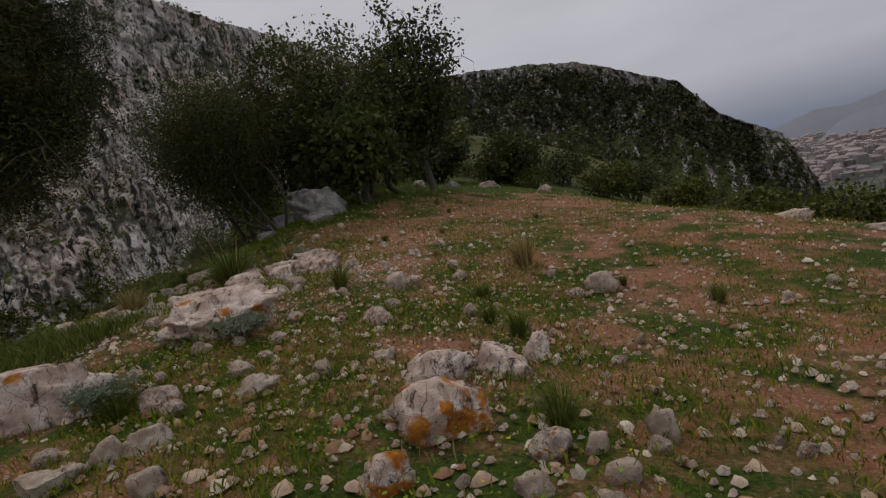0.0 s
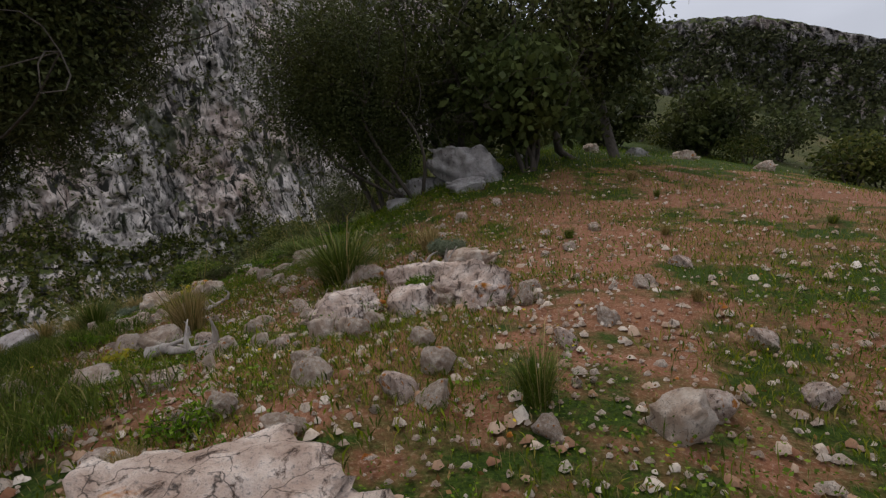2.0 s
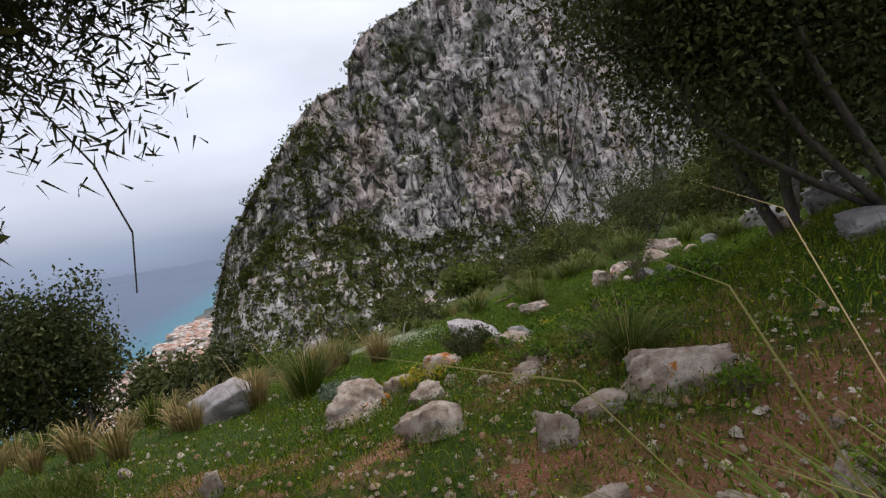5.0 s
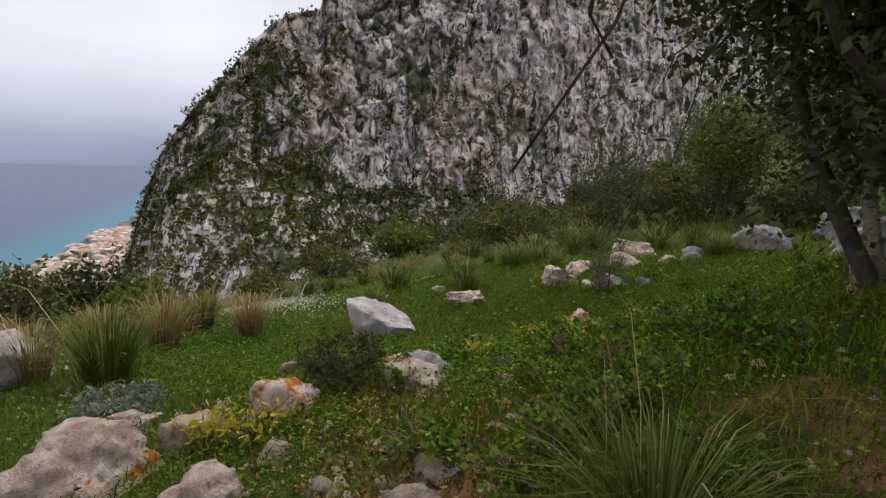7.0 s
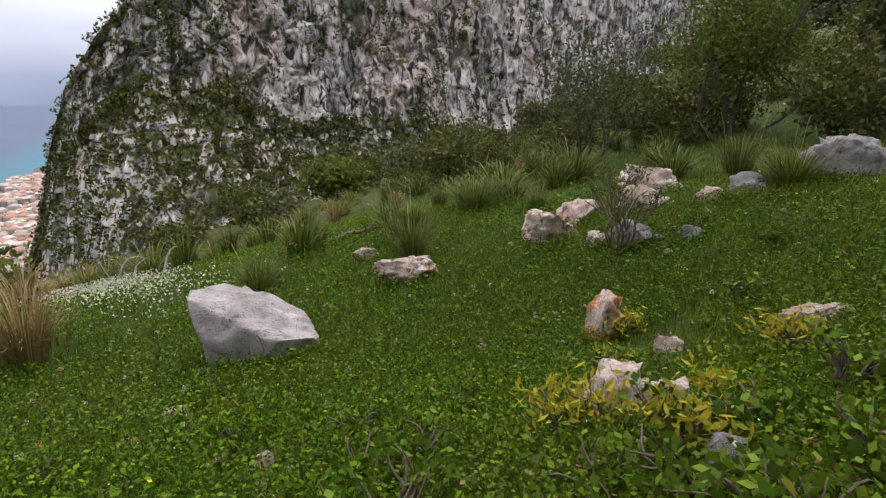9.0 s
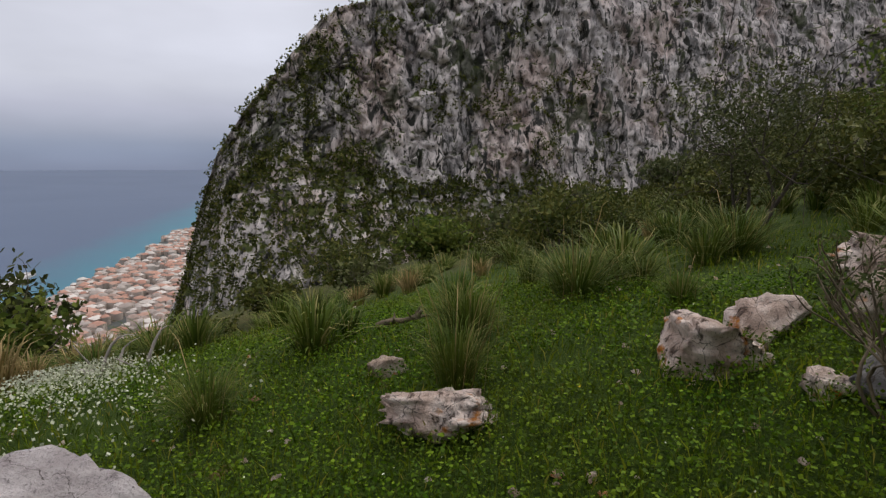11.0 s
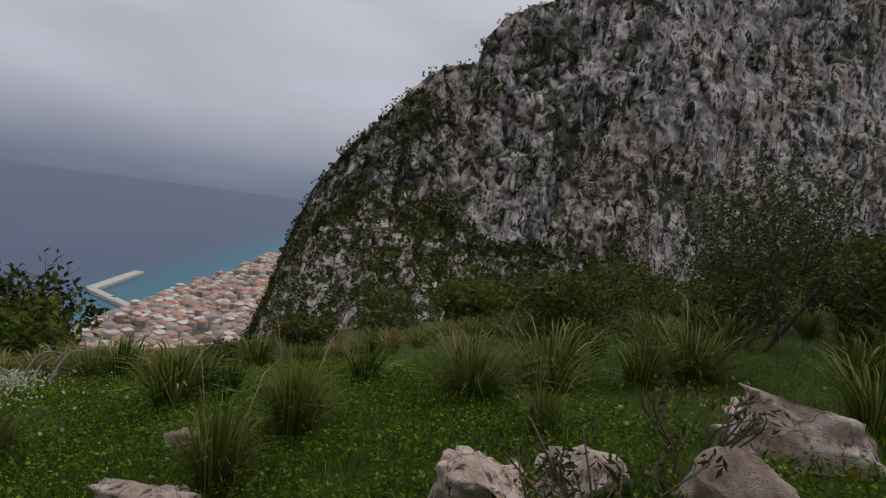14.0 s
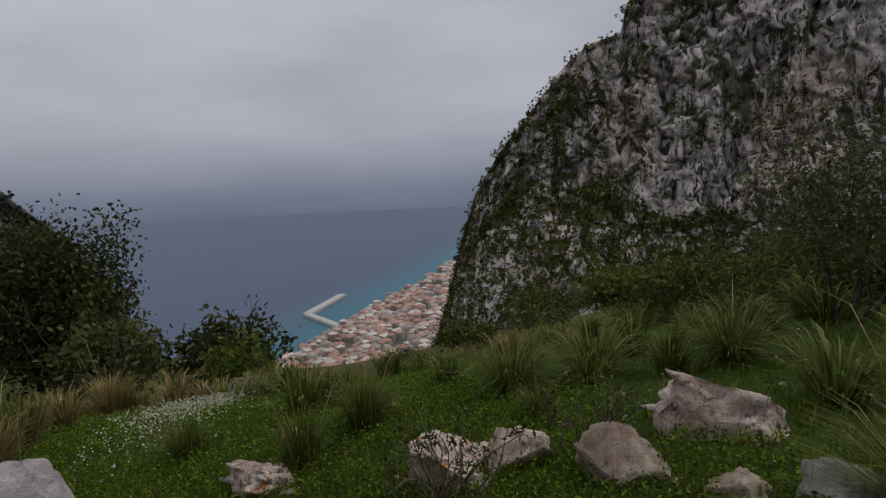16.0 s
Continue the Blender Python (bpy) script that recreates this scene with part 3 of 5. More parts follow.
places = []
for i in range(3400):
    u, v = rng.uniform(-120, 640), rng.uniform(6, 300) ** 1.0
    x, y = -650 - 0.883 * u + 0.47 * v, 0.47 * u + 0.883 * v
    if noise.noise(Vector((x / 55, y / 55, 2))) > 0.22:
        continue
    s = rng.uniform(5, 11)
    places.append((x, y, gz(x, y), s, s * rng.uniform(0.6, 1.3), rng.uniform(4, 9), 0.49 + rng.normal(0, 0.12) + math.pi))
boxes("seaside_town", places, M_HOUSE, M_ROOF, "crowded seaside town of pale houses with tiled roofs", "houses")
places = []
for i in range(3200):
    r, a = rng.uniform(1100, 3700), rng.uniform(-58, -20)
    x, y = OX - r * math.sin(radians(a)), OY + r * math.cos(radians(a))
    if noise.noise(Vector((x / 260, y / 260, 5))) > 0.12:
        continue
    s = rng.uniform(9, 26)
    places.append((x, y, gz(x, y), s, s * rng.uniform(0.4, 1.2), rng.uniform(7, 22), rng.uniform(0, 3)))
boxes("city_on_the_plain", places, M_CITY, M_CITY, "hazy city of pinkish apartment blocks on the plain", "city")

# harbour mole
mole = tagged(new("harbour_mole"), "pale concrete harbour mole bent at its root", "breakwater")
for nm, x0, y0, x1, y1, w in (("mole_root", -705, 38, -800, -8, 11), ("mole_arm", -800, -8, -930, 48, 14)):
    bm = bmesh.new()
    L_ = math.hypot(x1 - x0, y1 - y0)
    bmesh.ops.create_cube(bm, size=1)
    bmesh.ops.scale(bm, vec=(L_, w, 7), verts=bm.verts)
    bmesh.ops.bevel(bm, geom=bm.edges[:], offset=0.8, segments=1, affect='EDGES')
    bmesh.ops.transform(bm, verts=bm.verts, matrix=Matrix.Translation(((x0 + x1) / 2, (y0 + y1) / 2, SEA + 1)) @ Matrix.Rotation(math.atan2(y1 - y0, x1 - x0), 4, 'Z'))
    part(nm, bm, M_CONCRETE, mole, smooth=False)


# ---- foliage pieces ----
def leaf_quads(centres, size, spread_up=0.3, aspect=2.2, needle=False):
    """Small diamond leaves at the centres, each turned at random."""
    n = len(centres)
    d = rng.normal(size=(n, 3))
    d[:, 2] += spread_up
    d /= np.linalg.norm(d, axis=1)[:, None]
    e = np.cross(d, rng.normal(size=(n, 3)))
    e /= np.linalg.norm(e, axis=1)[:, None] + 1e-9
    s = (size * rng.uniform(0.6, 1.35, n))[:, None]
    if needle:
        v = np.stack([centres - d * s * 0.5 - e * s * 0.08, centres - d * s * 0.5 + e * s * 0.08, centres + d * s * 0.5], 1)
        return v.reshape(-1, 3), np.arange(3 * n).reshape(-1, 3)
    v = np.stack([centres - d * s * 0.5, centres + e * s * 0.5 / aspect, centres + d * s * 0.5, centres - e * s * 0.5 / aspect], 1)
    return v.reshape(-1, 3), np.arange(4 * n).reshape(-1, 4)


def bush_points(n_clump, per, radius, squash, clump, hollow=0.35):
    """Leaf places of an uneven crown: clumps near the surface of a lumpy ellipsoid."""
    out = []
    for _ in range(n_clump):
        d = rng.normal(size=3)
        d /= np.linalg.norm(d)
        lump = 0.74 + 0.62 * noise.noise(Vector(d * 2.1 + radius * 3.3))
        c = d * radius * lump * rng.uniform(hollow, 1.0) ** 0.5
        c[2] *= squash
        out.append(c + np.clip(rng.normal(size=(per, 3)), -1.6, 1.6) * clump * rng.uniform(0.6, 1.3))
    return np.concatenate(out)


def scrub_on(name, vs, n, j0, j1, size, label, leaf=0.5, per=46, keep=None, mat=None):
    """Bushes rooted on a mountain's face."""
    cs = []
    for _ in range(n):
        i, j = rng.integers(4, vs.shape[0] - 4), int(j0 + (j1 - j0) * rng.uniform() ** 1.0)
        p = vs[i, j]
        if keep and not keep(i, j, p):
            continue
        s = size * rng.uniform(0.45, 1.5)
        q = rng.normal(size=(per, 3))
        q *= (s * rng.uniform(0.4, 1.0, per) ** 0.33 / np.linalg.norm(q, axis=1))[:, None]
        q[:, 2] = q[:, 2] * 0.75 + s * 0.3
        cs.append(p + q)
    v, q = leaf_quads(np.concatenate(cs), leaf, 0.3, 1.5)
    tagged(new(name, array_mesh(name, v, q, mat or M_MAQUIS)), label, "bushes", kind="stuff")


scrub_on("talus_scrub", cliff_v, 4000, int(cliff_nt * 0.35), cliff_nt + 12, 2.0, "low evergreen scrub on the slope below the cliff", 0.85, 22)
scrub_on("cliff_scrub", cliff_v, 5200, cliff_nt + 2, cliff_nt + cliff_nc, 1.5, "dark bushes clinging to cliff ledges", 0.7, 24,
         keep=lambda i, j, p: noise.noise(Vector((i / 26, j / 34, 0))) > 0.12 + 0.22 * sm(85, 270, j) or (i > 440 and noise.noise(Vector((i / 9, j / 11, 4))) > 0.08) or j > cliff_nt + cliff_nc - 8)
def rubble(name, vs, n, j0, j1, s0, s1, mat, label):
    """Broken blocks lying on a mountain's lower slope."""
    base = np.array([(1, 0, -.3), (0.3, 0.8, -.3), (-0.9, 0.5, -.3), (-0.7, -0.6, -.3), (0.4, -0.8, -.3), (0.6, 0.2, 0.7), (-0.4, 0.4, 0.9), (-0.1, -0.5, 0.75)])
    tri = np.array([(0, 1, 5), (1, 6, 5), (1, 2, 6), (2, 3, 6), (3, 7, 6), (3, 4, 7), (4, 5, 7), (4, 0, 5), (5, 6, 7)])
    p = vs[rng.integers(4, vs.shape[0] - 4, n), rng.integers(j0, j1, n)]
    v = base[None] * rng.uniform(0.6, 1.35, (n, 8, 3)) * (s0 + (s1 - s0) * rng.uniform(0, 1, n) ** 2)[:, None, None] + p[:, None]
    f = tri[None] + 8 * np.arange(n)[:, None, None]
    tagged(new(name, array_mesh(name, v.reshape(-1, 3), f.reshape(-1, 3), mat)), label, "rocks", kind="stuff")


rubble("talus_rocks", cliff_v, 2200, int(cliff_nt * 0.35), cliff_nt + 8, 0.35, 2.3, M_CLIFF, "pale broken limestone blocks among scrub")
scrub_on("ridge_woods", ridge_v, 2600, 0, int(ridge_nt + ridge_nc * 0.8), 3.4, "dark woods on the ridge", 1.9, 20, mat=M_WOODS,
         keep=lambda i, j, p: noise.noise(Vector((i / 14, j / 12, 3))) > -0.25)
scrub_on("crag_woods", crag_v, 500, 0, crag_nt + crag_nc, 2.2, "dark scrub on the crag", 1.4, 22, mat=M_WOODS)


# ---- trees ----
def limb(bm, p0, p1, r0, r1, bend=0.15, seg=5, sides=7):
    p0, p1 = Vector(p0), Vector(p1)
    off = Vector(rng.normal(size=3)) * (p1 - p0).length * bend
    prev = None
    axis = (p1 - p0).normalized()
    ux = axis.orthogonal().normalized()
    uy = axis.cross(ux)
    for k in range(seg + 1):
        q = k / seg
        c = p0.lerp(p1, q) + off * math.sin(q * math.pi)
        r = r0 + (r1 - r0) * q
        ring_ = [bm.verts.new(c + (ux * math.cos(2 * math.pi * s / sides) + uy * math.sin(2 * math.pi * s / sides)) * r * (1 + 0.12 * math.sin(s * 2.3 + k))) for s in range(sides)]
        if prev:
            for s in range(sides):
                bm.faces.new((prev[s], prev[(s + 1) % sides], ring_[(s + 1) % sides], ring_[s]))
        prev = ring_
    bm.faces.new(prev)


def tree(name, x, y, h, radius, leaf, mat, label, clumps, per, trunk=0.12, low=0.28, squash=0.8, stems=3, leaf_size=0.09, clump=0.3, sparse=0.35, lean=(0, 0), category="tree", thin=0.28, shear=0.0, twigs=3, needle=False):
    z = gz(x, y) - 0.08
    root = tagged(new(name), label, category)
    root.location = (x, y, z)
    cz = h * (low + 1) / 2
    crown_h = h * (1 - low) / 2
    pts = bush_points(clumps, int(per * thin), radius, crown_h / radius, clump, sparse)
    pts[:, 0] += shear * pts[:, 2]
    pts += np.array([lean[0], lean[1], cz])
    pts = pts[pts[:, 2] > 0.1]
    v, q = leaf_quads(pts, leaf_size / math.sqrt(thin) * 0.92, -0.4 if needle else 0.3, 1.8, needle)
    crown = new("crown", array_mesh("crown", v, q, mat))
    crown.parent = root
    bm = bmesh.new()
    for s in range(stems):
        a = 2 * math.pi * (s + rng.uniform(0, 0.6)) / stems
        f0 = (0.1 * math.cos(a) * (stems > 1), 0.1 * math.sin(a) * (stems > 1), -0.1)
        f1 = (lean[0] * 0.5 + radius * 0.3 * math.cos(a), lean[1] * 0.5 + radius * 0.3 * math.sin(a), cz * 0.75)
        limb(bm, f0, f1, trunk, trunk * 0.6, 0.2, 7)
        for b in range(twigs + 1):
            a2 = a + rng.uniform(-1.1, 1.1)
            g = rng.uniform(0.45, 0.9)
            f2 = (lean[0] + radius * g * math.cos(a2), lean[1] + radius * g * math.sin(a2), cz + crown_h * rng.uniform(-0.5, 0.7))
            limb(bm, f1, f2, trunk * 0.5, trunk * 0.12, 0.18, 5, 5)
            for c in range(twigs):
                f3 = Vector(f2) + Vector(rng.normal(size=3)) * radius * 0.28
                limb(bm, f2, f3, trunk * 0.13, 0.006, 0.15, 3, 4)
    part("trunk", bm, M_BARK, root)
    return root


# big dark trees over the start of the path
tree("conifer_tree", -13.2, 6.6, 8.6, 3.3, 0, M_PINE, "large dark evergreen tree with low drooping branches", 1500, 60, 0.2, 0.12, 1.0, 3, 0.15, 0.2, 0.1, (0.6, 0.8), thin=1.0, needle=True)
tree("conifer_tree", -11.2, 6.9, 8.4, 2.5, 0, M_PINE, "dark evergreen tree with fine drooping sprays", 1900, 105, 0.07, 0.17, 1.0, 4, 0.13, 0.17, 0.05, (2.3, 2.5), thin=1.0, shear=0.4, twigs=4, needle=True)
tree("olive_tree", -11.6, 7.2, 6.8, 1.6, 0, M_THICKET, "leafy dark olive tree grown into an evergreen", 460, 60, 0.05, 0.36, 1.0, 3, 0.06, 0.24, 0.1, (3.5, 2.2), thin=0.8)
# thicket round the grey boulder
tree("oak_tree", -8.3, 17.3, 5.2, 2.1, 0, M_OAK, "dense dark evergreen oak over the green slope", 900, 60, 0.07, 0.08, 1.0, 3, 0.07, 0.24, 0.2, thin=0.7)
tree("olive_tree", -7.1, 16.7, 5.2, 2.1, 0, M_THICKET, "spreading dark olive tree leaning over the slope", 950, 60, 0.045, 0.13, 1.0, 4, 0.06, 0.28, 0.08, (-1.25, -0.95), thin=0.8)
tree("oak_tree", -6.7, 18.9, 6.0, 2.6, 0, M_OAK, "dense dark evergreen oak beside a grey boulder", 620, 60, 0.1, 0.06, 1.0, 4, 0.09, 0.24, 0.2)
tree("olive_tree", -5.0, 20.2, 6.2, 2.6, 0, M_OLIVE, "bushy wild olive tree with many stems", 560, 60, 0.1, 0.04, 1.0, 4, 0.09, 0.24, 0.2)
tree("tall_oak_tree", -2.9, 21.4, 7.2, 2.3, 0, M_OAK, "tall dark evergreen oak on the crest", 640, 60, 0.15, 0.04, 1.0, 2, 0.1, 0.26, 0.2)
tree("olive_tree", -7.9, 24.4, 5.4, 2.3, 0, M_OLIVE, "grey-green wild olive behind dark trees", 420, 56, 0.1, 0.06, 1.0, 4, 0.09, 0.24, 0.2)
tree("fig_bush", -4.6, 17.7, 3.3, 1.6, 0, M_FIG, "rounded broad-leaved bush in front of dark trees", 420, 48, 0.06, 0.1, 1.0, 5, 0.13, 0.18, 0.3)
tree("bush", 0.4, 29.0, 3.0, 2.1, 0, M_OAK, "dark rounded bush on the grassy crest", 420, 50, 0.08, 0.0, 1.0, 4, 0.12, 0.25, 0.2, category="bush")
tree("bush", -3.2, 28.0, 3.0, 2.2, 0, M_OAK, "dark rounded bush on the grassy crest", 420, 50, 0.08, 0.0, 1.0, 4, 0.13, 0.25, 0.2, category="bush")
for bx, by, bh in ((4.5, 27.0, 1.8), (7.0, 24.5, 1.7), (8.3, 21.0, 1.9), (9.0, 17.5, 1.6), (6.5, 30.0, 2.2), (10.5, 26.0, 2.2), (3.6, 33.0, 2.4), (10.8, 20.5, 2.0)):
    tree("bush", bx, by, bh, bh * 0.9, 0, M_MAQUIS if bh < 2 else M_OAK, "low rounded evergreen bush at the edge of the field", 240, 44, 0.05, 0.0, 1.0, 4, 0.1, 0.2, 0.25, category="bush")
tree("green_tree", -12.8, 28.6, 3.9, 1.9, 0, M_FRESH, "young broad-leaved tree with fresh green leaves", 420, 48, 0.06, 0.14, 1.0, 4, 0.075, 0.26, 0.2, thin=0.7)
tree("oak_tree", -9.4, 29.0, 3.8, 1.9, 0, M_OAK, "dark evergreen tree at the top of the slope", 420, 48, 0.08, 0.1, 1.0, 3, 0.1, 0.22, 0.25)
tree("olive_shrub", -15.3, 27.0, 3.1, 1.45, 0, M_OLIVE, "thin grey-green olive shrub on the slope", 230, 36, 0.035, 0.1, 1.0, 5, 0.06, 0.2, 0.2, thin=0.7, category="shrub")
for bx, by, bh in ((-14.0, 28.4, 1.3), (-13.4, 30.0, 1.5), (-16.6, 28.6, 1.1), (-17.4, 30.5, 1.2), (-10.6, 26.6, 1.2)):
    tree("low_shrub", bx, by, bh, bh * 0.85, 0, M_MAQUIS, "low brownish green shrub on the slope", 150, 36, 0.03, 0.0, 1.0, 5, 0.075, 0.16, category="shrub")
tree("dark_tree", -29.0, 11.3, 7.2, 2.8, 0, M_OAK, "tall dark evergreen tree at the edge of the drop", 800, 60, 0.14, 0.05, 1.0, 3, 0.13, 0.34, 0.2, thin=0.5)
tree("olive_tree", -25.5, 14.0, 3.2, 1.7, 0, M_OLIVE, "grey-green tree at the edge of the drop", 260, 40, 0.08, 0.0, 1.0, 3, 0.12, 0.25)
tree("bush", -28.0, 16.6, 4.2, 2.1, 0, M_OAK, "round dark green bush at the edge of the drop", 380, 46, 0.08, 0.0, 1.0, 4, 0.13, 0.22, 0.2, category="bush")
tree("bush", -25.0, 17.3, 2.2, 1.2, 0, M_FRESH, "yellowish green bush at the edge of the drop", 170, 40, 0.04, 0.0, 1.0, 4, 0.1, 0.18, category="bush")
tree("bush", -31.0, 33.0, 2.4, 2.3, 0, M_FRESH, "dense green bush below the cliff", 380, 46, 0.06, 0.0, 1.0, 4, 0.13, 0.22, 0.2, category="bush")
for bx, by, bh in ((-27.0, 34.5, 1.7), (-33.5, 30.0, 1.8), (-24.0, 35.5, 1.5), (-36.0, 27.0, 2.0), (-29.5, 28.5, 1.4), (-33.0, 36.5, 2.2), (-38.0, 32.0, 2.4), (-22.0, 38.0, 1.6), (-34.5, 23.5, 1.8), (-28.0, 39.0, 2.2)):
    tree("bush", bx, by, bh, bh * 0.95, 0, M_OLIVE if bh < 1.8 else M_MAQUIS, "rounded evergreen bush on the slope below the cliff", 200, 40, 0.05, 0.0, 1.0, 4, 0.12, 0.2, 0.25, category="bush")


# low brown-green shrubs over the upper slope
low_shrub = tree("low_shrub", -16.2, 31.6, 1.2, 1.0, 0, M_MAQUIS, "low brownish green shrub on the slope", 60, 40, 0.03, 0.0, 1.0, 5, 0.085, 0.17, category="shrub", thin=0.6, twigs=1)
for k in range(70):
    sx, sy = rng.uniform(-26, 2), rng.uniform(27, 48)
    if math.hypot(sx + 12.1, sy - 28.6) < 2.2 or math.hypot(sx + 15.3, sy - 27) < 1.8:
        continue
    copy_thing(low_shrub, pose(sx, sy, gz(sx, sy) - 0.08, 0, 0, rng.uniform(0, 360)) @ Matrix.Scale(rng.uniform(0.6, 1.5), 4))


# ---- rocks ----
def rock_bm(w, d, h, level, seed, worn=1.0):
    """A fissured, angular limestone block: cut by planes, cracked, pitted."""
    bm = bmesh.new()
    bmesh.ops.create_icosphere(bm, subdivisions=level, radius=1)
    o = Vector((seed * 3.7, seed * 1.3, seed * 7.1))
    cuts = [(Vector(rng.normal(size=3)).normalized(), rng.uniform(0.42, 0.78)) for _ in range(13)]
    tilt = Matrix.Rotation(rng.uniform(-0.5, 0.5), 3, 'X') @ Matrix.Rotation(rng.uniform(-0.5, 0.5), 3, 'Y')
    for v in bm.verts:
        p = v.co.copy()
        for n_, c in cuts:
            k = p.dot(n_)
            if k > c:
                p -= n_ * (k - c) * 0.95
        l_ = tilt @ p
        crack = noise.noise(Vector((l_.x * 1.5, l_.y * 1.5, l_.z * 3.2)) + o, noise_basis='VORONOI_F2F1')
        s = 1.08 + 0.16 * noise.noise(p * 1.1 + o) + worn * 0.12 * (noise.ridged_multi_fractal(p * 1.9 + o, 0.9, 2.2, 5, 1.0, 2.0) - 1)
        s -= worn * (0.2 if level > 3 else 0.07) * max(0.0, 0.13 - max(0.0, crack)) / 0.13
        s += worn * (0.07 * noise.noise(p * 4.5 + o) + 0.05 * noise.noise(p * 11 + o) + 0.035 * abs(noise.noise(p * 19 + o)))
        bed = (l_.z * 3.4 + 0.7 * noise.noise(p * 1.6 + o)) % 1.0
        s -= worn * (0.085 if level > 3 else 0.04) * (1 - sm(0.0, 0.22, bed)) * (0.4 + abs(l_.x))
        v.co = Vector((p.x * w * 0.56, p.y * d * 0.56, p.z * h * 0.9)) * s
    xs, ys, zs = ([v.co[k] for v in bm.verts] for k in range(3))
    top = sorted(zs)[int(0.95 * len(zs))]
    fit_ = Vector((w / (max(xs) - min(xs)), d / (max(ys) - min(ys)), h * 0.74 / top))
    for v in bm.verts:
        if v.co.z > top:
            v.co.z = top + (v.co.z - top) * 0.35
        v.co = Vector((v.co.x * fit_.x, v.co.y * fit_.y, v.co.z * fit_.z))
    return bm


rock_n = 0
LABELS = {"grey": "weathered grey limestone rock set in turf", "boulder": "large smooth pale grey limestone boulder", "pink": "pinkish white fissured limestone rock",
          "pale": "buff angular limestone stone on red soil", "lichen": "limestone rock with bright orange lichen", "dark": "dark grey fissured limestone outcrop"}


def rock(x, y, w, d, h, turn, kind):
    global rock_n
    rock_n += 1
    ob = part("boulder" if w > 0.9 else "rock", rock_bm(w, d, h, 5 if w > 0.75 else 4 if w > 0.2 else 3, rock_n, 0.6 if kind == 'boulder' else 1.0), ROCKS[kind])
    ob.matrix_world = pose(x, y, gz(x, y) + h * 0.06, rng.uniform(-6, 6), rng.uniform(-6, 6), turn)
    return tagged(ob, LABELS[kind], "rock", "limestone rocks on the hillside")


rock(-3.67, 6.34, 1.37, 0.96, 0.46, 31, 'pink')
rock(-3.98, 4.68, 1.12, 0.8, 0.45, 44, 'pink')
rock(-1.12, 4.04, 0.66, 0.46, 0.34, 11, 'lichen')
rock(-1.34, 3.43, 0.30, 0.21, 0.18, 18, 'lichen')
rock(-1.3, 4.75, 0.62, 0.4, 0.24, 20, 'pink')
rock(-0.85, 4.95, 0.5, 0.3, 0.22, -25, 'pink')
rock(-0.55, 5.35, 0.36, 0.24, 0.2, 60, 'pink')
rock(-4.34, 11.06, 0.98, 0.68, 0.37, 21, 'pale')
rock(-2.84, 5.13, 0.24, 0.17, 0.10, 30, 'pale')
rock(-1.74, 5.29, 0.21, 0.14, 0.09, 15, 'pale')
rock(0.46, 8.01, 0.44, 0.31, 0.25, -9, 'pale')
rock(-2.11, 7.87, 0.36, 0.25, 0.24, 13, 'pale')
rock(-2.56, 4.74, 0.39, 0.27, 0.12, 29, 'pale')
rock(-0.04, 3.83, 0.16, 0.11, 0.16, -12, 'pale')
rock(-0.30, 3.39, 0.16, 0.11, 0.11, -8, 'pale')
rock(-0.37, 3.67, 0.12, 0.08, 0.11, -6, 'pale')
rock(-0.70, 3.35, 0.18, 0.13, 0.09, 2, 'pale')
rock(-2.89, 3.99, 0.31, 0.22, 0.13, 39, 'pale')
rock(-3.03, 3.85, 0.18, 0.12, 0.15, 42, 'pale')
rock(-2.53, 3.48, 0.18, 0.13, 0.14, 40, 'pale')
rock(-3.20, 3.60, 0.34, 0.24, 0.10, 47, 'pale')
rock(-3.74, 9.98, 0.98, 0.85, 0.42, 9, 'pink')
rock(-4.22, 9.5, 0.52, 0.36, 0.26, 22, 'pink')
rock(-4.62, 9.02, 0.34, 0.28, 0.22, 30, 'pink')
rock(-4.88, 9.42, 0.86, 0.46, 0.28, 44, 'pink')
rock(-4.72, 10.82, 0.84, 0.45, 0.27, 26, 'pink')
rock(-5.75, 11.28, 0.67, 0.47, 0.26, 30, 'pale')
rock(-4.22, 11.68, 0.45, 0.32, 0.19, 12, 'pale')
rock(-5.39, 9.53, 0.22, 0.15, 0.12, 41, 'pale')
rock(-4.50, 8.78, 0.23, 0.16, 0.15, 35, 'pale')
rock(-4.64, 8.68, 0.23, 0.16, 0.19, 40, 'pale')
rock(-6.26, 7.94, 0.41, 0.29, 0.18, 73, 'pale')
rock(-7.27, 7.91, 0.40, 0.28, 0.19, 78, 'pale')
rock(-5.42, 7.88, 0.29, 0.21, 0.10, 69, 'pale')
rock(-5.20, 8.03, 0.10, 0.07, 0.13, 63, 'pale')
rock(-6.79, 9.09, 0.48, 0.34, 0.22, 60, 'pale')
rock(-7.22, 8.96, 0.33, 0.23, 0.24, 64, 'pale')
rock(-5.72, 16.36, 0.89, 0.62, 0.29, 15, 'grey')
rock(-7.07, 17.02, 0.88, 0.62, 0.42, 21, 'grey')
rock(-7.35, 16.17, 0.67, 0.47, 0.22, 24, 'grey')
rock(-5.89, 9.50, 0.20, 0.14, 0.10, 47, 'pale')
rock(-5.22, 8.59, 0.17, 0.12, 0.11, 51, 'pale')
rock(-5.01, 8.71, 0.14, 0.10, 0.05, 46, 'pale')
rock(-4.98, 8.44, 0.09, 0.06, 0.07, 51, 'pale')
rock(-9.62, 13.95, 0.3, 0.22, 0.1, 43, 'pale')
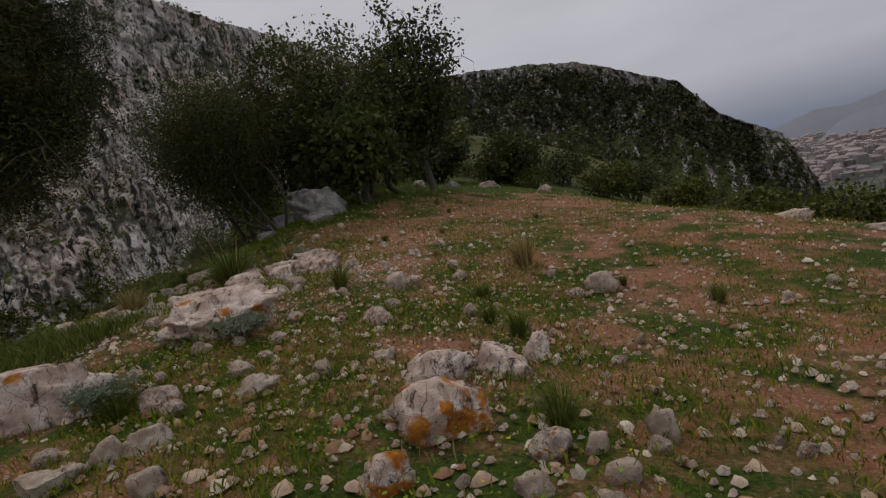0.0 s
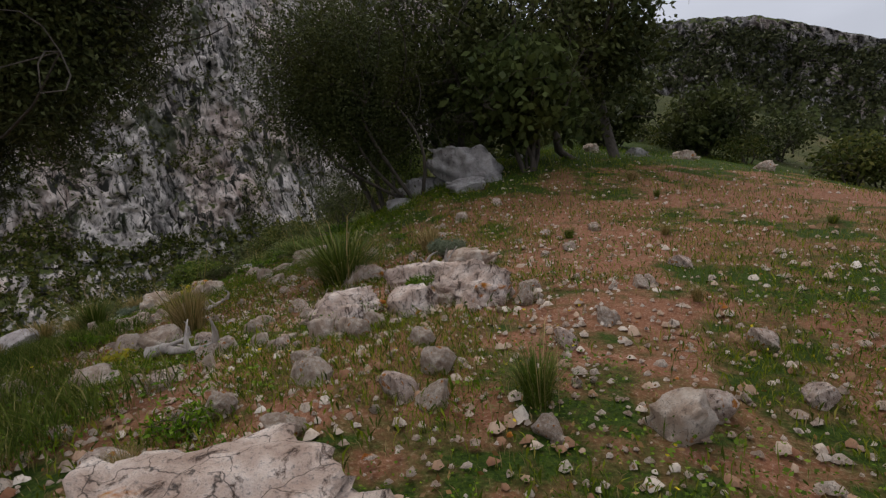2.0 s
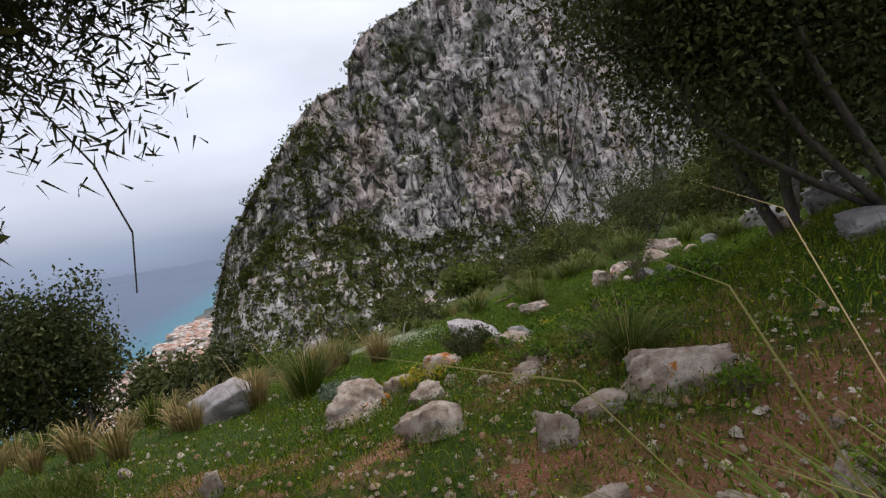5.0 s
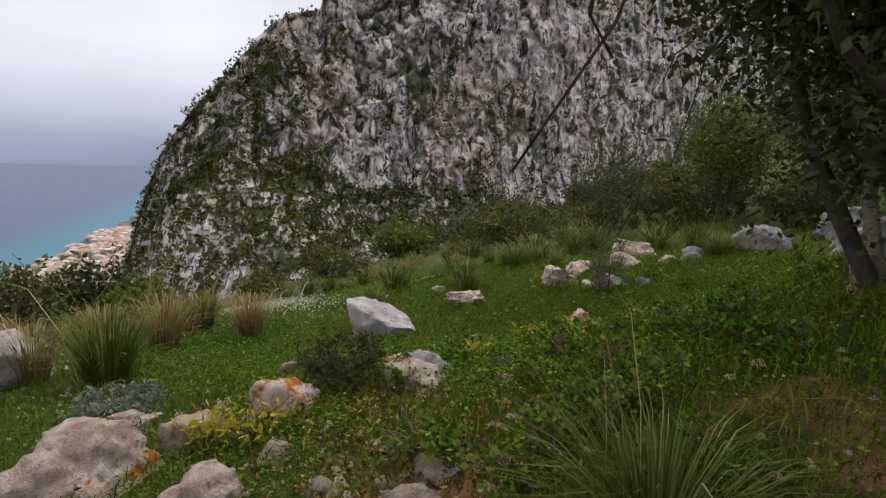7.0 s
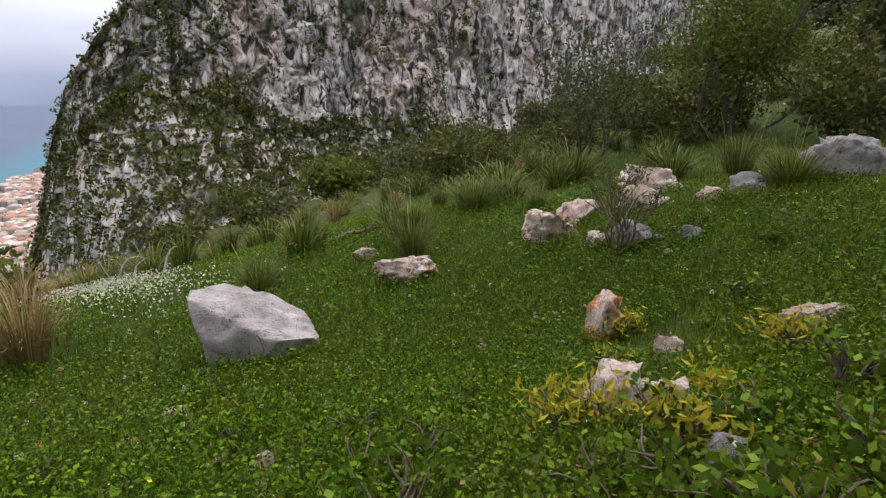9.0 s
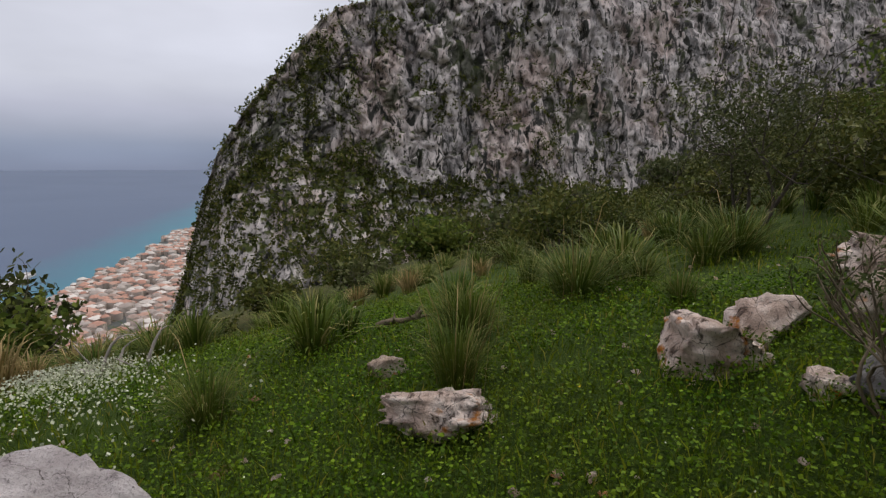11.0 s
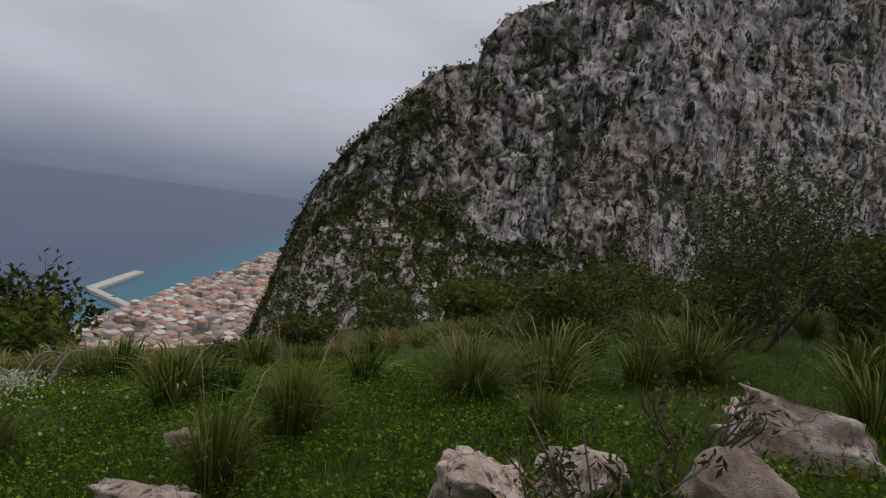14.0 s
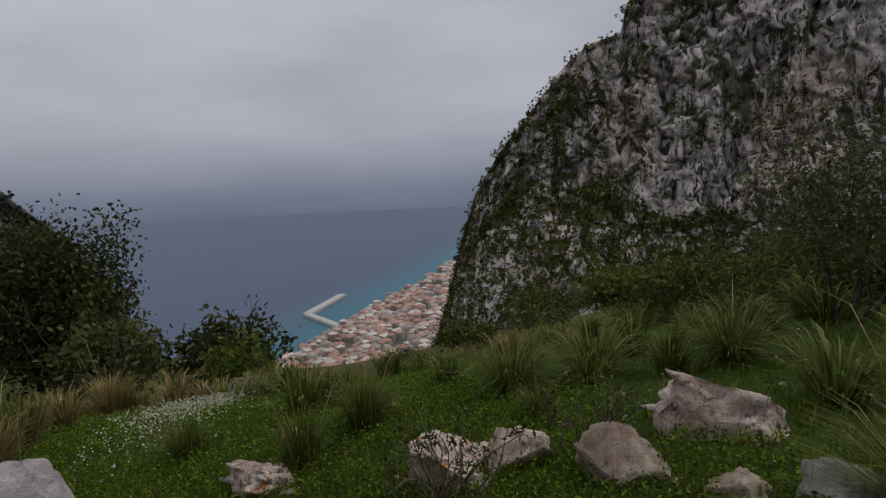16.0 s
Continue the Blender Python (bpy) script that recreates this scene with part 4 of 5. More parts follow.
rock(-10.72, 15.0, 0.4, 0.3, 0.26, 41, 'grey')
rock(-4.35, 9.72, 0.29, 0.20, 0.22, 22, 'pale')
rock(-9.56, 12.53, 0.59, 0.41, 0.28, 51, 'pale')
rock(-8.11, 13.53, 0.85, 0.60, 0.25, 35, 'pale')
rock(-8.37, 12.58, 0.31, 0.22, 0.24, 43, 'pale')
rock(-8.30, 13.02, 0.39, 0.27, 0.15, 39, 'pale')
rock(-7.70, 12.01, 0.34, 0.24, 0.16, 41, 'pale')
rock(-9.45, 10.96, 0.40, 0.28, 0.19, 64, 'pale')
rock(-9.15, 10.62, 0.52, 0.36, 0.20, 66, 'pale')
rock(-10.80, 11.15, 0.21, 0.15, 0.24, 68, 'pale')
rock(-7.83, 10.63, 0.29, 0.20, 0.10, 58, 'pale')
rock(-16.00, 12.89, 1.79, 1.26, 0.69, 82, 'boulder')
rock(-11.27, 12.84, 0.95, 0.67, 0.41, 72, 'pale')
rock(-12.30, 13.35, 0.51, 0.36, 0.17, 70, 'pale')
rock(-11.25, 14.05, 0.6, 0.42, 0.30, 58, 'lichen')
rock(-9.46, 13.64, 0.39, 0.27, 0.17, 44, 'pale')
rock(-10.45, 13.20, 0.42, 0.30, 0.20, 62, 'pale')
rock(-11.34, 13.47, 0.43, 0.30, 0.24, 64, 'pale')
rock(-10.68, 14.89, 0.49, 0.35, 0.21, 44, 'pale')
rock(-8.45, 17.36, 0.37, 0.26, 0.31, 9, 'pale')
rock(-11.30, 15.29, 0.49, 0.34, 0.19, 53, 'lichen')
rock(-12.45, 14.86, 0.27, 0.19, 0.21, 78, 'pale')
rock(-11.02, 17.35, 0.36, 0.28, 0.28, 17, 'pink')
rock(-10.78, 17.2, 0.28, 0.2, 0.26, 15, 'pink')
rock(-10.46, 16.68, 0.16, 0.12, 0.15, 11, 'grey')
rock(-10.33, 18.76, 0.42, 0.30, 0.16, 4, 'pale')
rock(-14.25, 17.45, 1.12, 0.9, 0.6, 55, 'boulder')
rock(-14.1, 19.3, 0.8, 0.5, 0.24, 40, 'pink')
rock(-11.72, 19.0, 0.34, 0.3, 0.42, 20, 'lichen')
rock(-14.97, 19.53, 0.36, 0.25, 0.15, 49, 'pale')
rock(-13.51, 16.35, 0.21, 0.15, 0.09, 80, 'pale')
rock(-11.10, 18.63, 0.23, 0.16, 0.14, 7, 'pale')
rock(-11.64, 21.92, 0.38, 0.27, 0.15, 8, 'pale')
rock(-12.09, 20.74, 0.64, 0.45, 0.22, 8, 'dark')
rock(-11.53, 20.71, 0.24, 0.16, 0.15, -7, 'dark')
rock(-12.47, 20.63, 0.28, 0.20, 0.13, 18, 'pink')
rock(-13.18, 20.72, 0.82, 0.66, 0.36, 70, 'pink')
rock(-12.98, 21.22, 0.5, 0.45, 0.3, 72, 'pink')
rock(-12.28, 21.65, 0.68, 0.5, 0.28, 59, 'pale')
rock(-12.45, 22.65, 1.05, 0.7, 0.34, 47, 'pink')

rock(-5.9, 17.2, 1.9, 1.4, 0.95, 15, 'grey')
rock(-8.1, 18.7, 1.0, 0.8, 0.55, 10, 'grey')
rock(-8.9, 21.6, 0.9, 0.6, 0.4, 20, 'grey')
rock(-10.35, 22.85, 1.05, 0.6, 0.48, 5, 'grey')
rock(-9.6, 24.6, 0.9, 0.6, 0.7, 15, 'grey')
rock(-9.2, 23.2, 0.6, 0.5, 0.5, 40, 'grey')
rock(-11.35, 22.2, 0.55, 0.4, 0.26, 5, 'grey')
rock(-2.3, 22.6, 0.8, 0.5, 0.3, 5, 'grey')
rock(-3.6, 23.2, 0.6, 0.5, 0.3, 25, 'pale')
rock(-0.9, 24.0, 0.9, 0.5, 0.3, 0, 'pale')
rock(1.3, 24.2, 0.8, 0.6, 0.3, 40, 'pale')
rock(-5.6, 20.9, 0.7, 0.5, 0.4, 10, 'grey')
rock(5.2, 12.6, 0.7, 0.5, 0.22, -20, 'pale')
rock(6.0, 11.2, 0.8, 0.5, 0.2, -25, 'pale')

# loose stones: a few shapes, laid over the crest and thinly over the hollow
walk_line = np.array([(m.translation.x, m.translation.y) for _, m in PATH])


def scatter(n, spread, lo=0, hi=1.0):
    """Places beside the line walked, between two shares of its length."""
    seg = np.linalg.norm(np.diff(walk_line, axis=0), axis=1)
    cum = np.concatenate([[0], np.cumsum(seg)]) / seg.sum()
    t = rng.uniform(lo, hi, n)
    p = np.stack([np.interp(t, cum, walk_line[:, 0]), np.interp(t, cum, walk_line[:, 1])], 1)
    return p + rng.normal(size=(n, 2)) * spread


stones = [(rock_bm(1, 0.75, 0.5, 2, 200 + k), k) for k in range(8)]
stone_meshes = []
for bm, k in stones:
    o = part("stone", bm, ROCKS["pale" if k % 2 else "pink"], smooth=False)
    stone_meshes.append(o.data)
    bpy.data.objects.remove(o)
for x, y in scatter(300, 2.8, 0.0, 0.58):
    s = 0.06 + 0.24 * rng.uniform() ** 1.8
    ob = new("stone", stone_meshes[rng.integers(8)])
    ob.matrix_world = pose(x, y, gz(x, y) + s * 0.08, rng.uniform(-20, 20), rng.uniform(-20, 20), rng.uniform(0, 360)) @ Matrix.Scale(s, 4)
    tagged(ob, "small buff limestone stone lying on red soil", "stone", "loose stones on the crest")


def pebbles(n, spread, lo, hi, s0, s1, mat):
    p = scatter(n, spread, lo, hi)
    z = height(p[:, 0], p[:, 1])
    s = rng.uniform(s0, s1, n)
    base = np.array([(1, 0, -.2), (0.3, 0.8, -.2), (-0.9, 0.5, -.2), (-0.7, -0.6, -.2), (0.4, -0.8, -.2), (0.5, 0.1, 0.5), (-0.3, 0.3, 0.55), (-0.1, -0.4, 0.45)])
    tri = np.array([(0, 1, 5), (1, 6, 5), (1, 2, 6), (2, 3, 6), (3, 7, 6), (3, 4, 7), (4, 5, 7), (4, 0, 5), (5, 6, 7)])
    a = rng.uniform(0, 6.28, n)
    ca, sa = np.cos(a)[:, None], np.sin(a)[:, None]
    b = base[None] * rng.uniform(0.6, 1.3, (n, 8, 3))
    v = np.stack([b[..., 0] * ca - b[..., 1] * sa, b[..., 0] * sa + b[..., 1] * ca, b[..., 2]], -1) * s[:, None, None]
    v += np.stack([p[:, 0], p[:, 1], z], -1)[:, None]
    f = tri[None] + 8 * np.arange(n)[:, None, None]
    return new("pebbles", array_mesh("pebbles", v.reshape(-1, 3), f.reshape(-1, 3), mat))


tagged(pebbles(2200, 2.6, 0, 0.56, 0.015, 0.052, ROCKS["chip"]), "broken limestone chips thick on red soil", "stones", kind="stuff")
tagged(pebbles(700, 5.0, 0, 0.42, 0.03, 0.07, ROCKS["chip"]), "pale broken stones scattered over the field", "stones", kind="stuff")
tagged(pebbles(9500, 3.4, 0, 0.58, 0.008, 0.03, ROCKS["pale"]), "scattered buff limestone pebbles on red soil", "pebbles", kind="stuff")
tagged(pebbles(4500, 8.0, 0, 0.4, 0.012, 0.055, ROCKS["pale"]), "scattered limestone gravel in the field", "pebbles", kind="stuff")
tagged(pebbles(900, 3.0, 0.45, 1, 0.012, 0.04, ROCKS["pale"]), "a few pale pebbles among the clover", "pebbles", kind="stuff")


# ---- grass ----
def blade_mesh(name, roots, heights, widths, bend, mat):
    """Curved, tapering blades: three quads-in-line folded to a tip."""
    n = len(roots)
    a = rng.uniform(0, 2 * math.pi, n)
    side = np.stack([np.cos(a), np.sin(a), np.zeros(n)], 1) * widths[:, None] * 0.5
    b = rng.uniform(0, 2 * math.pi, n)
    out = np.stack([np.cos(b), np.sin(b), np.zeros(n)], 1) * (heights * bend * rng.uniform(0.3, 1.4, n))[:, None]
    up = np.array([0, 0, 1.0])[None] * heights[:, None]
    mid = roots + up * 0.6 + out * 0.35
    tip = roots + up * 0.95 + out
    v = np.stack([roots - side, mid + side * 0.9, tip, mid - side * 0.9], 1)
    q = 4 * np.arange(n)[:, None] + np.array([[0, 1, 2, 3]])
    return array_mesh(name, v.reshape(-1, 3), q, mat)


def spots(n, spread, lo, hi, area):
    """Places beside the line walked or, with an area (x0, x1, y0, y1), spread over it."""
    if area is None:
        return scatter(n, spread, lo, hi)
    return np.stack([rng.uniform(area[0], area[1], n), rng.uniform(area[2], area[3], n)], 1)


def turf(n, spread, lo, hi, h0, h1, w, mat, label, patch=0.0, seed=0.0, bend=0.5, area=None):
    p = spots(n, spread, lo, hi, area)
    keep = np.array([noise.noise(Vector((x * 0.55, y * 0.55, seed))) + 0.5 * noise.noise(Vector((x * 1.7, y * 1.7, seed))) > patch for x, y in p])
    p = p[keep]
    r = np.concatenate([p, height(p[:, 0], p[:, 1])[:, None] - 0.01], 1)
    m = len(p)
    tagged(new("grass", blade_mesh("grass", r, rng.uniform(h0, h1, m), rng.uniform(0.6, 1.4, m) * w, bend, mat)), label, "grass", kind="stuff")


turf(130000, 3.2, 0, 0.34, 0.02, 0.07, 0.0065, M_GRASS, "short patchy green grass on stony soil", -0.06, 1.0, 0.9)
turf(105000, 3.0, 0.3, 0.6, 0.02, 0.08, 0.0065, M_GRASS, "thin tufts of green grass between stones", 0.04, 1.0, 0.9)
turf(90000, 7.5, 0.05, 0.5, 0.03, 0.10, 0.013, M_GRASS, "short green grass over the field", -0.25, 1.0)
turf(16000, 5.0, 0, 0.56, 0.03, 0.10, 0.006, M_DRY, "thin dry straw grass on the crest", 0.05, 5.0)
turf(12000, 9.0, 0, 0.5, 0.05, 0.16, 0.010, M_DRY, "thin dry straw grass over the field", -0.05, 5.0)
turf(60000, 2.2, 0.66, 1, 0.03, 0.10, 0.007, M_GRASS, "lush green grass in the hollow", -0.5, 2.0)
turf(60000, 5.5, 0.74, 1, 0.05, 0.17, 0.011, M_GRASS, "long green grass on the slope", -0.35, 2.0)


turf(26000, 0, 0, 1, 0.08, 0.32, 0.009, M_TUSSOCK, "rank dark green grass on the falling slope", -0.3, 3.0, 0.6, area=(-9.5, -5.2, 3.5, 8.2))
turf(20000, 0, 0, 1, 0.08, 0.30, 0.010, M_TUSSOCK, "rank dark grass below evergreen trees", -0.35, 3.0, 0.6, area=(-14.5, -8.6, 6.5, 10.6))


def clover(n, spread, lo, hi, size, mat, label, patch, seed, lift=0.07, name="clover", area=None):
    p = spots(n, spread, lo, hi, area)
    keep = np.array([noise.noise(Vector((x * 0.6, y * 0.6, seed))) + 0.4 * noise.noise(Vector((x * 2, y * 2, seed))) > patch for x, y in p])
    p = p[keep]
    c = np.concatenate([p, (height(p[:, 0], p[:, 1]) + rng.uniform(0.01, lift, len(p)))[:, None]], 1)
    v, q = leaf_quads(c, size, 0.0, 1.4)
    # leaves lie flat rather than on edge
    v = v.reshape(-1, 4, 3)
    m = v.mean(1, keepdims=True)
    v[..., 2] = m[..., 2] + (v[..., 2] - m[..., 2]) * 0.7
    tagged(new(name, array_mesh(name, v.reshape(-1, 3), q, mat)), label, name, kind="stuff")


clover(170000, 1.8, 0.66, 1, 0.018, M_CLOVER, "dense carpet of clover and low herbs", -0.35, 8.0, 0.1)
clover(100000, 0, 0, 1, 0.03, M_CLOVER, "thick green clover over the hollow", -0.4, 8.0, 0.11, area=(-18.5, -9.0, 14.0, 22.5))
clover(36000, 4.4, 0.72, 1, 0.034, M_CLOVER, "low green herbs on the slope", -0.3, 8.0, 0.12)
clover(34000, 3.0, 0, 0.5, 0.03, M_HERB, "bright leafy herb cushions between stones", 0.2, 21.0, 0.12)
clover(60000, 3.2, 0, 0.55, 0.018, M_CLOVER, "low green herbs between stones", 0.14, 8.0, 0.05)
clover(500, 2.6, 0, 0.5, 0.026, M_PETAL_Y, "small yellow flowers on the crest", 0.0, 11.0, 0.16, "yellow_flowers")
clover(350, 3.0, 0.5, 1, 0.022, M_PETAL_Y, "small yellow flowers in the hollow", 0.0, 12.0, 0.16, "yellow_flowers")
clover(900, 3.5, 0.7, 1, 0.018, M_PETAL_W, "small white flowers in the grass", 0.15, 14.0, 0.2, "white_flowers")

# fallen leaves and dead stalks below the dark trees
for cx, cy, n_l, sp in ((-10.0, 16.4, 2600, 0.55), (-10.6, 14.4, 1600, 0.5), (-9.6, 13.9, 1800, 0.6), (-7.6, 10.6, 1500, 0.8), (-1.5, 6.0, 1800, 1.4)):
    lp = rng.normal(size=(n_l, 2)) * sp + np.array([cx, cy])
    lc = np.concatenate([lp, (height(lp[:, 0], lp[:, 1]) + rng.uniform(0.005, 0.06, n_l))[:, None]], 1)
    lv, lq = leaf_quads(lc, 0.036, 0, 1.9)
    tagged(new("leaf_litter", array_mesh("leaf_litter", lv, lq, M_LITTER)), "rusty fallen leaves and dead stalks on soil", "leaf litter", kind="stuff")

# the white flower carpet beside the pale boulder
fp = np.array([(-18.0, 17.7)]) + rng.normal(size=(2600, 2)) * np.array([1.1, 0.4])
fc = np.concatenate([fp, (height(fp[:, 0], fp[:, 1]) + rng.uniform(0.08, 0.2, 2600))[:, None]], 1)
v, q = leaf_quads(fc, 0.028, 0, 1.3)
tagged(new("white_flowers", array_mesh("white_flowers", v, q, M_PETAL_W)), "dense patch of tiny white flowers in the grass", "flowers", kind="stuff")


# ---- tussocks ----
def tussock_mesh(n, h, r, mat, bend=0.8, wide=1.0):
    a = rng.uniform(0, 2 * math.pi, n)
    q = r * 0.28 * np.sqrt(rng.uniform(0, 1, n))
    ht = h * rng.uniform(0.45, 1.1, n)
    reach = r * rng.uniform(0.1, 1.05, n) * bend
    wd = 0.0032 * wide * rng.uniform(0.6, 1.5, n)
    vs = []
    for k, (s, up, out) in enumerate(((1.0, 0.0, 0.0), (0.9, 0.45, 0.22), (0.7, 0.8, 0.6), (0.15, 0.86, 1.0))):
        c = np.stack([np.cos(a) * (q + reach * out), np.sin(a) * (q + reach * out), ht * up], 1)
        sd = np.stack([-np.sin(a), np.cos(a), np.zeros(n)], 1) * (wd * s)[:, None]
        vs += [c - sd, c + sd]
    v = np.stack(vs, 1)
    k = 8 * np.arange(n)[:, None]
    f = np.concatenate([k + np.array([[2 * i, 2 * i + 1, 2 * i + 3, 2 * i + 2]]) for i in range(3)], 0)
    return array_mesh("tussock", v.reshape(-1, 3), f, mat)


TUSS = [tussock_mesh(430, 0.5, 0.5, M_TUSSOCK, 0.9), tussock_mesh(430, 0.55, 0.45, M_TUSSOCK, 0.8), tussock_mesh(430, 0.5, 0.4, M_STRAW, 0.7), tussock_mesh(600, 0.5, 0.62, M_TUSSOCK, 1.1),
        tussock_mesh(130, 0.5, 0.5, M_TUSSOCK, 0.9, 2.4), tussock_mesh(130, 0.55, 0.45, M_TUSSOCK, 0.8, 2.4), tussock_mesh(130, 0.5, 0.4, M_STRAW, 0.7, 2.4), tussock_mesh(160, 0.5, 0.62, M_TUSSOCK, 1.1, 2.4)]


STALKS = tussock_mesh(12, 1.0, 0.85, M_STRAW, 0.8, 1.0)


def tussock(x, y, size, kind, label):
    root = tagged(new("grass_tussock"), label, "grass tussock", "grass tussocks on the hillside")
    root.matrix_world = pose(x, y, gz(x, y) - 0.02, 0, 0, rng.uniform(0, 360)) @ Matrix.Scale(size, 4)
    for nm, me in (("tuft", TUSS[kind]), ("seed_stalk", STALKS)) if kind < 4 and size > 0.6 else (("tuft", TUSS[kind]),):
        ob = new(nm, me)
        ob.parent = root
        tagged(ob, "thin straw-coloured seed stalks" if nm == "seed_stalk" else "", kind="stuff")
    return root


DRYT, GREENT = "straw-coloured dry grass tussock on stony soil", "green arching grass tussock on the hillside"
tussock(-0.4, 9.3, 1.01, 2, DRYT)
tussock(-2.8, 7.9, 0.62, 1, GREENT)
tussock(-1.0, 7.6, 0.43, 0, GREENT)
tussock(-0.5, 4.0, 0.48, 1, GREENT)
tussock(3.9, 7.0, 0.70, 0, GREENT)
tussock(-6.95, 9.55, 1.17, 2, DRYT)
tussock(-6.05, 11.35, 1.56, 3, GREENT)
tussock(-5.25, 12.6, 0.86, 2, DRYT)
tussock(-8.6, 13.95, 0.85, 3, GREENT)
tussock(-14.5, 13.8, 1.72, 1, GREENT)
tussock(-15.6, 13.3, 1.48, 2, DRYT)
tussock(-16.3, 15.0, 1.72, 2, DRYT)
tussock(-16.0, 16.2, 1.48, 2, DRYT)
tussock(-17.2, 15.9, 1.33, 1, GREENT)
tussock(-14.3, 19.6, 0.94, 1, GREENT)
tussock(-15.5, 18.3, 0.86, 0, GREENT)
tussock(-14.8, 20.2, 1.01, 1, GREENT)
tussock(-15.1, 20.3, 0.94, 0, GREENT)
tussock(-14.4, 24.3, 1.25, 3, GREENT)
tussock(-15.0, 21.9, 1.17, 3, GREENT)
tussock(-13.8, 21.7, 0.62, 0, GREENT)
tussock(-11.6, 23.2, 1.17, 1, GREENT)
tussock(-10.9, 22.3, 0.94, 3, GREENT)
tussock(-21.5, 15.4, 1.72, 2, DRYT)
for x, y in np.stack([rng.uniform(-30, -12.5, 150), rng.uniform(17.5, 36, 150)], 1):
    if np.hypot(walk_line[:, 0] - x, walk_line[:, 1] - y).min() < 4.6:
        continue
    tussock(x, y, rng.uniform(0.7, 1.35), 4 + int(rng.choice([0, 1, 3, 3, 2], p=[0.3, 0.25, 0.2, 0.15, 0.1])), "arching grass tussock on the slope below the cliff")
for x, y in np.stack([rng.uniform(-29, -15, 120), rng.uniform(8, 20, 120)], 1):
    if math.hypot((x + 17.3) / 1.8, y - 17.6) < 1.3 or np.hypot(walk_line[:, 0] - x, walk_line[:, 1] - y).min() < 5:
        continue
    tussock(x, y, rng.uniform(0.8, 1.6), 4 + int(rng.choice([1, 2, 2])), "rank dry grass tussock at the edge of the drop")
for x, y in scatter(26, 5, 0, 0.4):
    tussock(x, y, rng.uniform(0.25, 0.55), int(rng.integers(0, 3)), "small grass tussock on the crest")


# ---- single plants and dead wood ----
def shrub(name, x, y, h, r, twigs, leaves, mat, label, size, stem=M_STEM, wide=3.2):
    root = tagged(new(name), label, "shrub")
    root.location = (x, y, gz(x, y) - 0.03)
    bm = bmesh.new()
    ends = []
    for i in range(twigs):
        a = rng.uniform(0, 2 * math.pi)
        g = rng.uniform(0.3, 1.0)
        m = Vector((r * 0.4 * g * math.cos(a), r * 0.4 * g * math.sin(a), h * rng.uniform(0.35, 0.55)))
        limb(bm, (0.04 * math.cos(a), 0.04 * math.sin(a), 0), m, 0.011, 0.008, 0.16, 4, 5)
        for k in range(3):
            b = a + rng.uniform(-0.9, 0.9)
            t_ = Vector((r * g * math.cos(b), r * g * math.sin(b), h * rng.uniform(0.7, 1.0)))
            limb(bm, m, t_, 0.007, 0.003, 0.16, 4, 4)
            ends.append(t_)
    tagged(part("branchwork", bm, stem, root), kind="stuff")
    c = np.concatenate([np.array(t_)[None] + rng.normal(size=(leaves, 3)) * np.array([0.045, 0.045, 0.035]) * (size / 0.06) for t_ in ends])
    v, q = leaf_quads(c, size, 0.4, wide)
    o = new("foliage", array_mesh("foliage", v, q, mat))
    o.parent = root
    return root


shrub("spurge_shrub", -12.15, 20.45, 0.75, 0.55, 12, 18, M_FIG, "open leggy shrub with bare forked stems and leaf whorls", 0.042)
shrub("thorn_shrub", -11.3, 14.6, 0.38, 0.42, 26, 26, M_OAK, "low dark green thorny shrub", 0.045)
shrub("olive_sapling", -12.6, 21.6, 0.6, 0.35, 7, 10, M_OLIVE, "thin small sapling beside pale rocks", 0.05)
shrub("grey_herb", -4.7, 11.9, 0.3, 0.26, 24, 30, M_GREYLEAF, "rounded silvery grey-green herb", 0.045)
shrub("grey_herb", -3.2, 5.9, 0.22, 0.25, 20, 26, M_GREYLEAF, "rounded silvery grey-green herb by a pink rock", 0.045)
shrub("grey_herb", -3.6, 4.6, 0.2, 0.22, 18, 26, M_GREYLEAF, "small silvery grey-green herb", 0.045)
shrub("grey_herb", -12.6, 13.4, 0.25, 0.3, 20, 26, M_GREYLEAF, "low silvery grey-green herb by pale rocks", 0.05)
